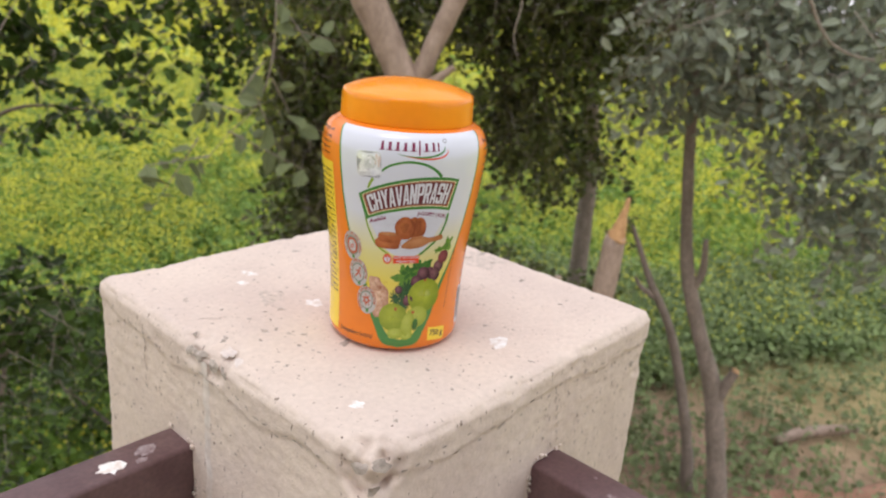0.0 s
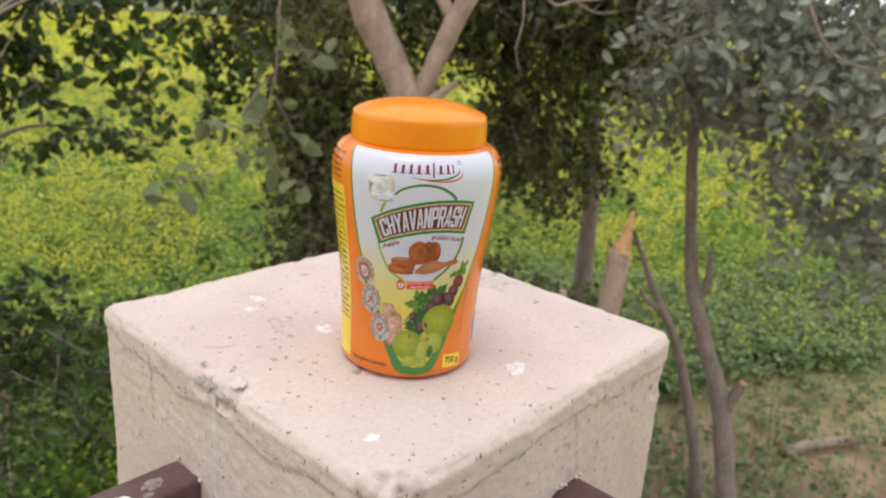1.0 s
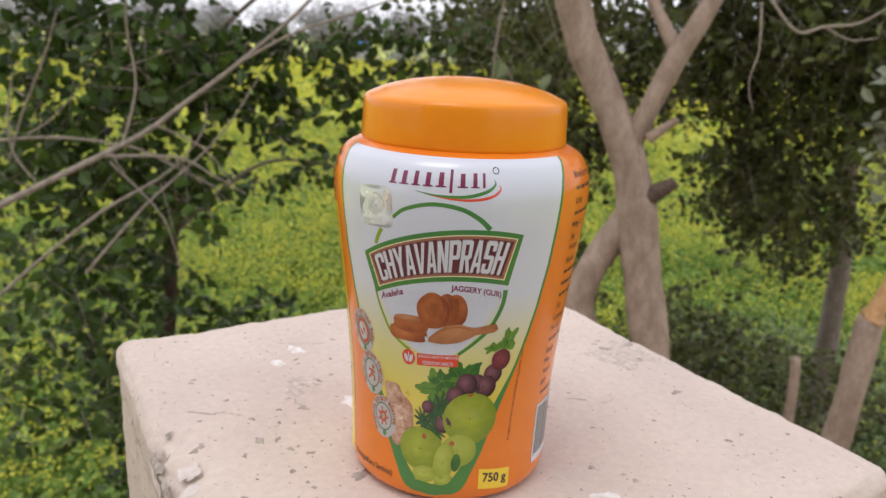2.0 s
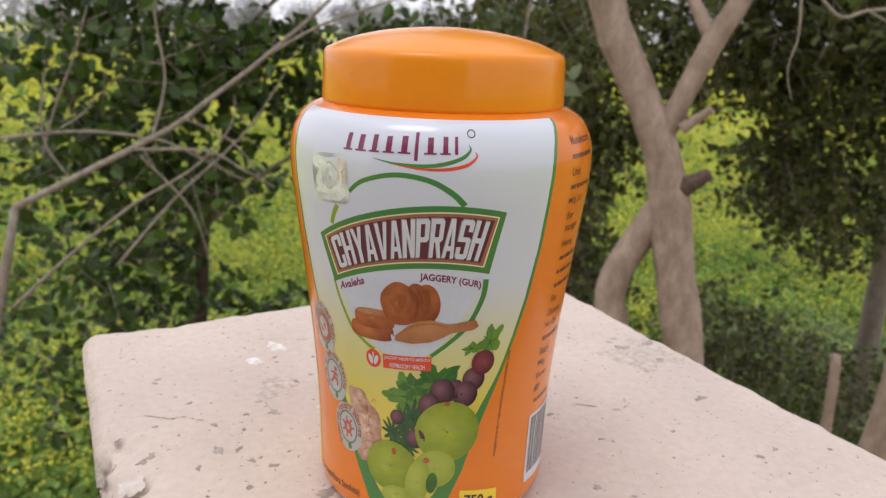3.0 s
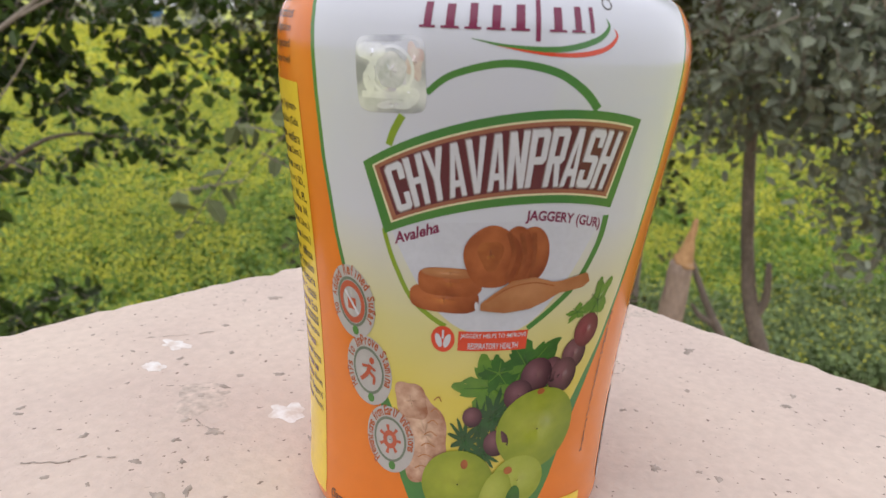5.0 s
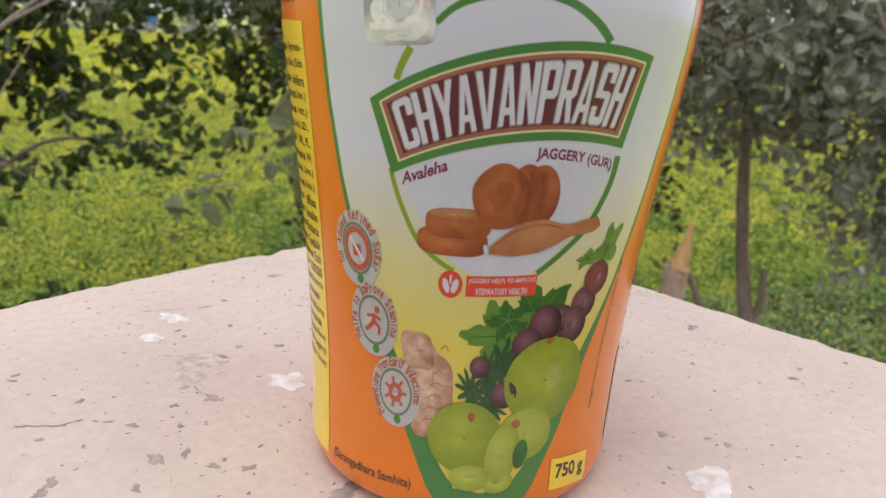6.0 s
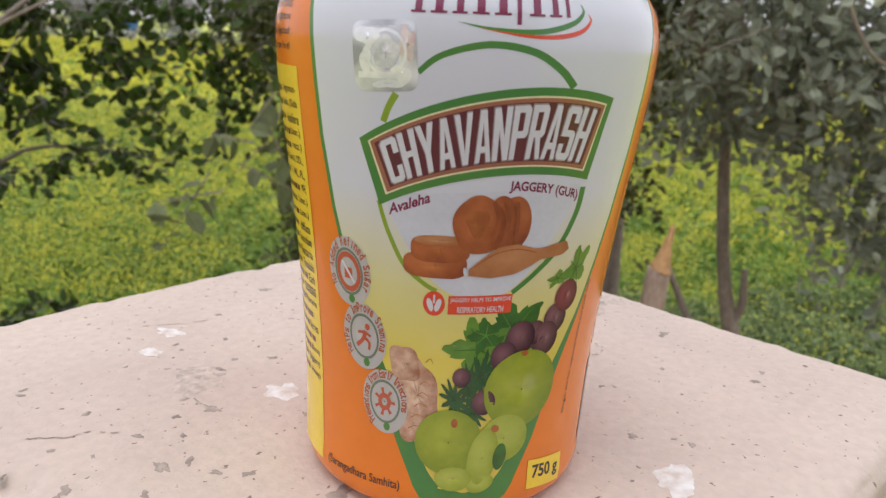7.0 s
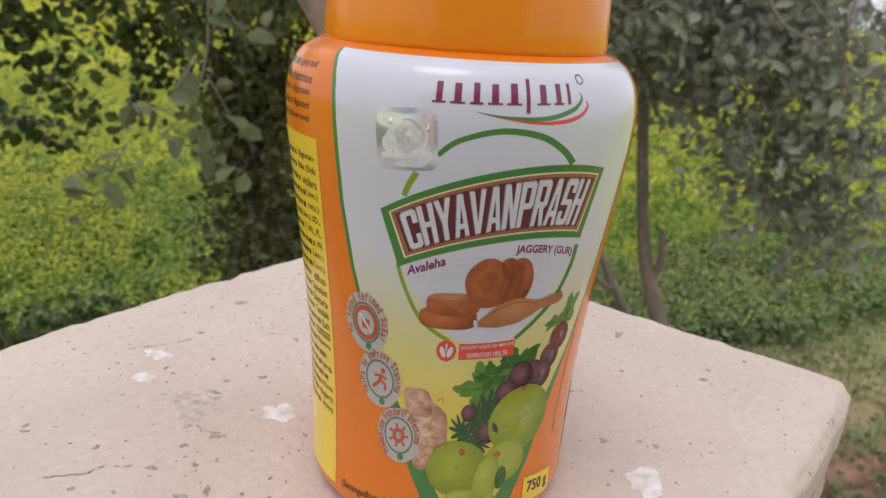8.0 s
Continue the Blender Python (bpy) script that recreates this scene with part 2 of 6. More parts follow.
def leaf_cloud(rng, clumps, size, droop=0.5, sprig=10, twig_mat=1, aspect=0.62):
    """Leaves set along thin twigs inside the clumps (centre, radii, number of twigs). Returns verts, faces, slots."""
    def unit(a):
        return a / np.linalg.norm(a, axis=-1, keepdims=True)

    starts = []
    for centre, radii, count in clumps:
        d = unit(rng.normal(size=(count, 3))) * rng.random((count, 1)) ** 0.4
        starts.append(np.array(centre) + d * np.array(radii))
    p = np.concatenate(starts)
    first, n = p.copy(), len(p)
    way = rng.normal(size=(n, 3)) * (1, 1, 0.6)
    way[:, 2] -= droop
    way = unit(way)
    length = (sprig * (0.6 + 0.8 * rng.random(n))).astype(int)
    leaves = []
    for k in range(int(sprig * 1.4)):
        alive = length > k
        way = way + rng.normal(size=(n, 3)) * 0.16
        way[:, 2] -= 0.03
        way = unit(way)
        p = p + way * (size * 0.55) * alive[:, None]
        q, w = p[alive], way[alive]
        m = len(q)
        if not m:
            break
        s = size * (0.55 + 0.75 * rng.random((m, 1)))
        out = rng.normal(size=(m, 3))
        out -= w * (out * w).sum(1, keepdims=True) * 0.6
        out[:, 2] -= 0.35 * droop
        out = unit(out)
        nrm = rng.normal(size=(m, 3)) + (0, -0.25, 1.0)
        nrm -= out * (nrm * out).sum(1, keepdims=True)
        nrm = unit(nrm)
        sd = np.cross(out, nrm)
        h, fold = s * aspect * 0.5, 0.25 * s * aspect
        leaves.append(np.stack([q, q + out * s * 0.3 + sd * h + nrm * fold * 0.6, q + out * s * 0.72 + sd * h * 0.82 + nrm * fold * 0.5,
                                q + out * s - nrm * fold * 0.35, q + out * s * 0.72 - sd * h * 0.82 + nrm * fold * 0.5,
                                q + out * s * 0.3 - sd * h + nrm * fold * 0.6], 1).reshape(-1, 3))
    V = np.concatenate(leaves)
    b = np.arange(0, len(V), 6)[:, None]
    F = np.concatenate([b + (0, 1, 2, 3), b + (0, 3, 4, 5)])
    r = 0.0022 + size * 0.02
    e = unit(np.cross(way, (0.3, 0.5, 0.8)))
    g = np.cross(way, e)
    T = np.concatenate([np.stack([c + e * t, c - e * t * 0.5 + g * t, c - e * t * 0.5 - g * t], 1) for c, t in ((first, r), (p, r * 0.4))], 1).reshape(-1, 3)
    b = len(V) + np.arange(0, len(T), 6)[:, None]
    TF = np.concatenate([b + (0, 1, 4, 3), b + (1, 2, 5, 4), b + (2, 0, 3, 5)])
    S = [0] * len(F) + [twig_mat] * len(TF)
    return np.concatenate([V, T]).tolist(), np.concatenate([F, TF]).tolist(), S


def crown(name, parent, clumps, size, leaf, seed, droop=0.5, sprig=10, label="", aspect=0.62):
    v, f, s = leaf_cloud(np.random.default_rng(seed), clumps, size, droop, sprig, 1, aspect)
    return put_under(new(name, mesh_of(name, v, f, [leaf, M_TWIG], False, s)), parent, label)


# ---- ground and terrace ----
GROUND = -4.2
TURN = radians(40.75)
PC = Vector((0.005, 0.0729, 0.0))   # middle of the pillar
AX_R = Vector((math.sin(TURN), -math.cos(TURN), 0))    # along the rail that leaves to the right
AX_L = Vector((-math.cos(TURN), -math.sin(TURN), 0))   # along the rail that leaves to the left


def ground_height(x, y):
    near = max(0.0, 1 - math.hypot(x, y) / 60)
    return GROUND + near * (0.10 * noise.noise((x * 0.35, y * 0.35, 3)) + 0.035 * noise.noise((x * 1.7, y * 1.7, 8)))


def build_ground():
    verts, faces = [(0, 0, GROUND)], []
    rings = [0.5 * 1.085 ** k for k in range(90)]
    n = 96
    for r in rings:
        for k in range(n):
            a = 2 * math.pi * k / n
            x, y = r * math.cos(a), r * math.sin(a)
            verts.append((x, y, ground_height(x, y)))
    for k in range(n):
        faces.append((0, 1 + k, 1 + (k + 1) % n))
    for i in range(len(rings) - 1):
        for k in range(n):
            a, b = 1 + i * n + k, 1 + i * n + (k + 1) % n
            faces.append((a, a + n, b + n, b))
    tagged(new("ground", mesh_of("ground", verts, faces, M_GROUND)), "brown field soil with patches of low green crop", "ground", kind="structure")


def build_terrace():
    # the corner of the terrace lies under the pillar; the slab runs back between the two rails
    bm = bmesh.new()
    c = PC - (AX_R + AX_L) * 0.13
    low, high = -1.16, -1.0
    ring = [c, c + AX_R * 3.4, c + AX_R * 3.4 + AX_L * 3.4, c + AX_L * 3.4]
    a = [bm.verts.new((p.x, p.y, low)) for p in ring]
    b = [bm.verts.new((p.x, p.y, high)) for p in ring]
    bm.faces.new(a[::-1])
    bm.faces.new(b)
    for k in range(4):
        bm.faces.new((a[k], a[(k + 1) % 4], b[(k + 1) % 4], b[k]))
    bmesh.ops.recalc_face_normals(bm, faces=bm.faces[:])
    tagged(part("terrace_floor", bm, M_SLAB, smooth=False), "grey cement terrace floor slab", "floor", kind="structure")
    for nm, way, other in (("wall_right", AX_R, AX_L), ("wall_left", AX_L, AX_R)):
        bm = bmesh.new()
        s = c + other * 0.05 + way * 0.05
        if nm == "wall_left":
            s = s + way * 0.2
        ring = [s, s + way * 3.0, s + way * 3.0 + other * 0.2, s + other * 0.2]
        a = [bm.verts.new((p.x, p.y, GROUND - 0.2)) for p in ring]
        b = [bm.verts.new((p.x, p.y, low)) for p in ring]
        bm.faces.new(a[::-1])
        bm.faces.new(b)
        for k in range(4):
            bm.faces.new((a[k], a[(k + 1) % 4], b[(k + 1) % 4], b[k]))
        bmesh.ops.recalc_face_normals(bm, faces=bm.faces[:])
        tagged(part(nm, bm, M_PLASTER, smooth=False), "plastered wall below the terrace", "wall", kind="structure")


def build_shade_block():
    # unseen block added behind the camera to keep sky light off the jar's front
    tagged(part("shade_block", box_bm((-1.35, -2.9, -1.0), (1.15, -1.7, 1.33), 0.006), M_PLASTER, smooth=False), "plain cream plastered block, unseen, added to shade the jar's front", "wall", kind="structure")
    tagged(part("shade_block_cap", box_bm((-1.43, -2.98, 1.33), (1.23, -1.66, 1.41), 0.006), M_SLAB, smooth=False), "flat grey cement slab capping the unseen shade block", "roof", kind="structure")


SIDE = 0.2435


def pillar_surface(p):
    """Worn rounded outline of the plastered pillar: p in its own axes, top at z = 0."""
    r = 0.0058 + 0.0022 * noise.noise(p * 18)
    h = SIDE / 2
    inner = Vector((max(-h + r, min(h - r, p.x)), max(-h + r, min(h - r, p.y)), min(-r, p.z)))
    d = p - inner
    edge = sum(1 for a in d if abs(a) > 1e-6)
    if d.length > 1e-9:
        q = inner + d.normalized() * r
    else:
        q = p.copy()
    nrm = d.normalized() if d.length > 1e-9 else Vector((0, 0, 1))
    soft = 0.0009 * noise.noise(p * 14) + 0.0003 * noise.noise(p * 70)
    if nrm.z < 0.9:
        soft += 0.0006 * noise.noise((p.x * 60, p.y * 60, p.z * 20)) + 0.0006 * noise.noise(p * 190)
    if nrm.z < 0.3 and q.z > -0.017 + 0.010 * noise.noise((p.x * 22, p.y * 22, 7)):
        soft += 0.0010
    if edge >= 2 and q.z > -0.05:
        soft -= max(0, noise.noise(p * 80 + Vector((4, 1, 2))) - 0.25) * 0.0038
    return q + nrm * soft


def build_pillar():
    h = SIDE / 2
    n = 96
    line = [-h + SIDE * i / n for i in range(n + 1)]
    levels = [-0.0016 * i for i in range(32)] + [-0.0512 - 0.0032 * i for i in range(54)] + [-0.26, -0.36, -0.6, -1.0]
    verts, index, faces = [], {}, []

    def vert(key, co):
        if key not in index:
            index[key] = len(verts)
            q = pillar_surface(Vector(co))
            for (cx, cy, cz, cr, depth) in DENTS:
                k = (q - Vector((cx, cy, cz))).length / cr
                if k < 1:
                    q = q + (Vector((0, 0, -0.12)) - q).normalized() * depth * min(1, (1 - k) * 2.2) * (0.65 + 0.6 * noise.noise(q * 160))
            verts.append(tuple(q))
        return index[key]

    for i in range(n):
        for j in range(n):
            faces.append([vert((a, b, 0), (line[a], line[b], 0)) for a, b in ((i, j), (i + 1, j), (i + 1, j + 1), (i, j + 1))])
    rim = [(i, 0) for i in range(n)] + [(n, j) for j in range(n)] + [(i, n) for i in range(n, 0, -1)] + [(0, j) for j in range(n, 0, -1)]
    for k in range(len(levels) - 1):
        for m in range(len(rim)):
            a, b = rim[m], rim[(m + 1) % len(rim)]
            faces.append([vert((*a, k), (line[a[0]], line[a[1]], levels[k])), vert((*a, k + 1), (line[a[0]], line[a[1]], levels[k + 1])),
                          vert((*b, k + 1), (line[b[0]], line[b[1]], levels[k + 1])), vert((*b, k), (line[b[0]], line[b[1]], levels[k]))])
    ob = new("pillar", mesh_of("pillar", verts, faces, M_PLASTER))
    ob.matrix_world = Matrix.Translation(PC) @ Matrix.Rotation(TURN, 4, "Z")
    return tagged(ob, "cream cement-plastered square pillar with chipped edges", "pillar", kind="structure")


# dents in the pillar's own axes: x towards the right corner, y towards the left corner; centre, reach, depth
H = SIDE / 2
DENTS = [(-H + 0.005, -H + 0.004, -0.009, 0.017, 0.012), (-H + 0.003, -H + 0.113, -0.004, 0.012, 0.005),
         (-H + 0.003, -H + 0.135, -0.004, 0.011, 0.004), (-H + 0.002, -H + 0.028, -0.075, 0.006, 0.004),
         (-H + 0.101, -H + 0.001, -0.004, 0.008, 0.002), (-H + 0.15, -H + 0.001, -0.004, 0.010, 0.002),
         (-H + 0.235, -H + 0.001, -0.035, 0.010, 0.003)]


def build_rail(name, way, across, offset, top, length):
    """Hollow rectangular rail let into the pillar: way along it, offset of its middle across the face."""
    w, hgt = 0.025, 0.05
    ob = empty(name, PC + way * (SIDE / 2) + across * offset + Vector((0, 0, top - hgt)))
    bm = box_bm((-0.012, -w / 2, 0), (length, w / 2, hgt), 0.0025, 3)
    turn = Matrix((way, across, Vector((0, 0, 1)))).transposed().to_4x4()
    for v in bm.verts:
        v.co = turn @ v.co + ob.location
    part("pipe", bm, M_RAIL, ob)
    # upright that carries the far end
    bm = box_bm((length - 0.04, -w / 2 + 0.002, -1.0 - ob.location.z), (length - 0.002, w / 2 - 0.002, 0.0), 0.002, 2)
    for v in bm.verts:
        v.co = turn @ v.co + ob.location
    part("post", bm, M_RAIL, ob)
    return tagged(ob, "maroon painted square steel handrail let into the pillar", "railing", "terrace handrails")


build_ground()
build_terrace()
build_shade_block()
pillar = build_pillar()
# the pillar face on the left is crossed by a direction towards the front corner, and the right one away from it
rail_left = build_rail("handrail", AX_L, AX_R, -0.0286, -0.0645, 2.2)
rail_right = build_rail("handrail", AX_R, -AX_L, 0.0139, -0.0588, 2.2)

# ---- trees ----
def build_near_tree():
    t = empty("tree", (0.62, 2.36, GROUND))
    limb("trunk", [(0.62, 2.36, GROUND - 0.1), (0.57, 2.36, -3.0), (0.46, 2.36, -1.6), (0.372, 2.355, -0.94), (0.290, 2.366, -0.557), (0.254, 2.371, -0.347), (0.19, 2.374, -0.17)],
         [0.15, 0.115, 0.085, 0.068, 0.07, 0.068, 0.045], M_BARK, t, seed=1)
    limb("limb", [(0.258, 2.371, -0.38), (0.207, 2.374, -0.201), (0.110, 2.376, -0.006), (0.016, 2.376, 0.18), (-0.12, 2.38, 0.6), (-0.3, 2.5, 1.3), (-0.5, 2.7, 2.2)],
         [0.066, 0.062, 0.06, 0.058, 0.05, 0.04, 0.02], M_BARK, t, seed=2)
    limb("limb", [(0.215, 2.372, -0.19), (0.245, 2.362, -0.09), (0.29, 2.36, 0.03), (0.335, 2.355, 0.14), (0.42, 2.36, 0.32), (0.6, 2.5, 0.8), (0.8, 2.7, 1.7)],
         [0.036, 0.037, 0.036, 0.036, 0.032, 0.028, 0.015], M_BARK, t, seed=3)
    limb("limb", [(0.335, 2.36, 0.13), (0.28, 2.38, 0.22), (0.22, 2.42, 0.36), (0.15, 2.5, 0.8)], [0.026, 0.022, 0.019, 0.012], M_BARK, t, seed=4)
    limb("limb", [(0.275, 2.38, -0.36), (0.19, 2.385, -0.50), (0.10, 2.385, -0.72), (0.14, 2.38, -0.95), (0.3, 2.37, -1.7), (0.5, 2.37, -2.9)],
         [0.05, 0.052, 0.056, 0.058, 0.062, 0.07], M_BARK, t, seed=5)
    limb("stub", [(0.30, 2.345, -0.33), (0.34, 2.325, -0.30), (0.368, 2.315, -0.275)], [0.034, 0.026, 0.018], M_KNOT, t, "dark knotted branch stub", seed=6)
    limb("stub", [(0.27, 2.34, -0.14), (0.315, 2.32, -0.10), (0.35, 2.31, -0.07)], [0.022, 0.015, 0.011], M_BARK, t, seed=7)
    # lopped stem with a torn splinter of pale wood
    limb("limb", [(0.62, 2.35, -3.4), (0.85, 2.33, -2.3), (0.99, 2.32, -1.4), (1.026, 2.31, -1.065), (1.045, 2.30, -0.67)],
         [0.09, 0.065, 0.052, 0.047, 0.043], M_BARK, t, "sawn-off stem with pale bark", sides=14, seed=8)
    limb("splinter", [(1.045, 2.30, -0.675), (1.052, 2.296, -0.645), (1.06, 2.292, -0.58), (1.068, 2.288, -0.508)], [0.044, 0.030, 0.017, 0.006], M_WOOD_CUT, t,
         "torn pale orange wood splinter", sides=7, wobble=0.5, steps=4, seed=9)
    # last clump is added above the view, to block sky reflected in the lid
    crown("crown", t, [((-0.15, 3.1, 0.75), (0.9, 0.5, 0.45), 120), ((0.85, 3.2, 0.8), (0.8, 0.5, 0.5), 90),
                       ((-0.2, 3.6, 0.25), (0.35, 0.4, 0.35), 60), ((0.1, 3.0, 1.9), (1.3, 0.8, 0.6), 240)], 0.055, M_LEAF_DARK, 11, 0.8)
    # hanging sprigs of large pale leaves
    for k, c in enumerate(((-0.30, 2.64, 0.12), (-0.27, 2.63, 0.0), (-0.34, 2.66, -0.14), (-0.31, 2.65, -0.2), (-0.38, 2.67, -0.24), (-0.62, 2.8, -0.48), (-0.58, 2.78, -0.56),
                           (-0.42, 2.68, -0.34), (-0.5, 2.73, -0.42))):
        crown("leaf_sprig", t, [(c, (0.02, 0.02, 0.02), 1)], 0.105, M_LEAF_PALE, 120 + k, 1.0, 5, "large pale hanging leaves", 0.66)
    limb("twig", [(-0.22, 2.66, 0.6), (-0.29, 2.64, 0.2), (-0.31, 2.64, -0.1), (-0.37, 2.67, -0.3), (-0.5, 2.74, -0.45), (-0.62, 2.8, -0.6)], [0.006, 0.005, 0.004, 0.003, 0.002, 0.0015],
         M_TWIG, t, sides=5, wobble=0.2, seed=10)
    limb("twig", [(0.55, 2.3, 0.34), (0.66, 2.3, 0.22), (0.74, 2.3, 0.235), (0.84, 2.31, 0.25), (0.93, 2.33, 0.31)], [0.006, 0.005, 0.005, 0.004, 0.002], M_TWIG, t, sides=5, seed=11)
    limb("twig", [(0.74, 2.3, 0.235), (0.82, 2.3, 0.20), (0.90, 2.3, 0.21)], [0.004, 0.003, 0.0015], M_TWIG, t, sides=5, seed=12)
    limb("twig", [(0.55, 2.3, 0.3), (0.56, 2.28, 0.16), (0.545, 2.28, 0.06), (0.57, 2.28, -0.03)], [0.004, 0.003, 0.0025, 0.001], M_TWIG, t, sides=5, seed=13)
    return tagged(t, "pale-barked forked tree with lopped stems and dark leaves", "tree")


def build_right_tree():
    t = empty("tree", (3.36, 4.62, GROUND))
    limb("trunk", [(3.38, 4.62, GROUND - 0.1), (3.289, 4.654, -3.7), (3.118, 4.763, -2.816), (2.953, 4.861, -2.343), (2.79, 4.952, -1.858), (2.702, 4.997, -1.417),
                   (2.62, 5.04, -0.8), (2.591, 5.051, -0.45), (2.55, 5.05, 0.2), (2.5, 5.0, 1.2)],
         [0.11, 0.085, 0.075, 0.062, 0.058, 0.047, 0.044, 0.044, 0.04, 0.025], M_BARK_DARK, t, seed=21)
    limb("limb", [(2.81, 4.94, -1.95), (2.87, 4.91, -1.78), (2.85, 4.92, -1.5)], [0.04, 0.033, 0.022], M_BARK_DARK, t, seed=22)
    limb("limb", [(3.13, 4.76, -2.9), (3.18, 4.73, -2.72), (3.225, 4.70, -2.55)], [0.06, 0.045, 0.038], M_BARK_DARK, t, "sawn-off branch with a pale cut end", seed=23)
    limb("cut_end", [(3.222, 4.70, -2.562), (3.23, 4.697, -2.54)], [0.037, 0.03], M_WOOD_CUT, t, "pale sawn wood", steps=1, seed=24)
    limb("limb", [(2.6, 5.04, -0.5), (2.9, 4.6, 0.1), (3.2, 4.2, 0.5), (3.6, 3.9, 0.7)], [0.045, 0.035, 0.025, 0.012], M_BARK_DARK, t, seed=25)
    limb("limb", [(2.6, 5.04, -0.4), (2.2, 4.8, 0.1), (1.9, 4.5, 0.4)], [0.04, 0.03, 0.012], M_BARK_DARK, t, seed=26)
    # the highest clump, out of view, is added to cut the sky's reflection
    crown("crown", t, [((2.55, 4.2, 0.25), (0.75, 0.7, 0.5), 170), ((3.1, 4.1, -0.1), (0.6, 0.6, 0.55), 170), ((3.35, 4.0, -0.75), (0.32, 0.5, 0.55), 85),
                       ((2.3, 4.7, -0.25), (0.45, 0.5, 0.3), 70), ((3.0, 4.3, 0.9), (1.2, 0.9, 0.5), 160), ((2.95, 4.3, -0.75), (0.35, 0.4, 0.3), 26), ((3.0, 4.3, 2.1), (1.5, 1.1, 0.7), 220)],
          0.1, M_LEAF_GREY, 31, 0.8, 8, "drooping dusty grey-green leaves", 0.5)
    limb("twig", [(2.4, 3.6, 0.35), (2.6, 3.6, 0.1), (2.9, 3.6, 0.02), (3.2, 3.65, 0.1)], [0.012, 0.01, 0.007, 0.003], M_TWIG, t, sides=6, seed=27)
    limb("twig", [(3.0, 3.5, 0.6), (2.93, 3.5, 0.2), (2.97, 3.5, -0.15), (3.02, 3.5, -0.35)], [0.01, 0.008, 0.006, 0.003], M_TWIG, t, sides=6, seed=28)
    return tagged(t, "grey-barked tree with drooping dusty leaves", "tree")


def build_back_trees():
    t = empty("tree", (3.40, 5.35, GROUND))
    limb("trunk", [(3.42, 5.33, GROUND - 0.1), (3.314, 5.345, -3.651), (3.041, 5.496, -2.658), (2.776, 5.628, -2.131), (2.566, 5.722, -1.658)],
         [0.075, 0.052, 0.042, 0.033, 0.02], M_BARK_DARK, t, seed=41)
    limb("limb", [(2.86, 5.6, -2.3), (2.7, 5.6, -2.2), (2.62, 5.6, -2.1)], [0.03, 0.025, 0.012], M_BARK_DARK, t, seed=42)
    crown("crown", t, [((2.5, 5.75, -1.6), (0.2, 0.2, 0.2), 5)], 0.06, M_LEAF_DARK, 43, 0.6, 5)
    tagged(t, "thin leaning tree with dark bark", "tree")

    t = empty("tree", (2.85, 7.7, GROUND))
    limb("trunk", [(2.85, 7.7, GROUND - 0.1), (2.80, 7.67, -2.4), (2.759, 7.682, -1.488), (2.645, 7.721, -0.471), (2.5, 7.7, 0.8), (2.3, 7.6, 2.4)],
         [0.14, 0.10, 0.085, 0.08, 0.07, 0.04], M_BARK_DARK, t, seed=51)
    limb("limb", [(2.65, 7.72, -0.5), (1.9, 7.0, 0.4), (1.3, 6.5, 0.9)], [0.08, 0.05, 0.02], M_BARK_DARK, t, seed=52)
    # topmost clump is an unseen addition that screens sky from lid and leaves
    crown("crown", t, [((2.0, 6.6, 0.1), (1.1, 0.9, 0.75), 520), ((1.2, 6.3, 0.5), (0.7, 0.7, 0.7), 300), ((2.9, 7.0, 0.5), (1.2, 0.9, 0.9), 420),
                       ((1.55, 6.5, -0.75), (0.45, 0.5, 0.5), 150), ((2.1, 7.0, -1.2), (0.7, 0.5, 0.45), 150), ((1.7, 6.4, 1.5), (2.2, 1.2, 0.7), 520), ((1.8, 6.4, 2.9), (2.3, 1.4, 0.9), 620)],
          0.085, M_LEAF_DARK, 53, 0.8, 10, "dense dark green hanging leaves")
    tagged(t, "large dense dark green tree at the field edge", "tree")

    t = empty("tree", (-0.35, 6.2, GROUND))
    limb("trunk", [(-0.3, 6.2, GROUND - 0.1), (-0.33, 6.15, -2.6), (-0.25, 6.1, -1.0), (-0.1, 6.0, 0.6), (0.0, 5.9, 1.8)], [0.16, 0.13, 0.11, 0.08, 0.04], M_BARK_DARK, t, seed=61)
    limb("limb", [(-0.28, 6.1, -1.2), (-0.55, 5.8, -0.5), (-0.75, 5.5, 0.1)], [0.06, 0.04, 0.015], M_BARK_DARK, t, seed=62)
    # last clump, added overhead and unseen, darkens what the lid mirrors
    crown("crown", t, [((-0.28, 5.8, -0.75), (0.42, 0.45, 0.7), 330), ((-0.2, 5.8, -1.8), (0.48, 0.5, 0.6), 240), ((-0.45, 5.5, 0.3), (0.7, 0.6, 0.5), 260),
                       ((0.35, 5.9, 0.1), (0.5, 0.5, 0.8), 220), ((-0.3, 5.9, -2.7), (0.55, 0.5, 0.6), 160), ((-0.5, 5.6, 2.3), (1.6, 1.2, 0.9), 520)],
          0.075, M_LEAF_DARK, 63, 0.9, 10, "dark brownish hanging leaves")
    tagged(t, "dark dense tree with brownish hanging foliage", "tree")


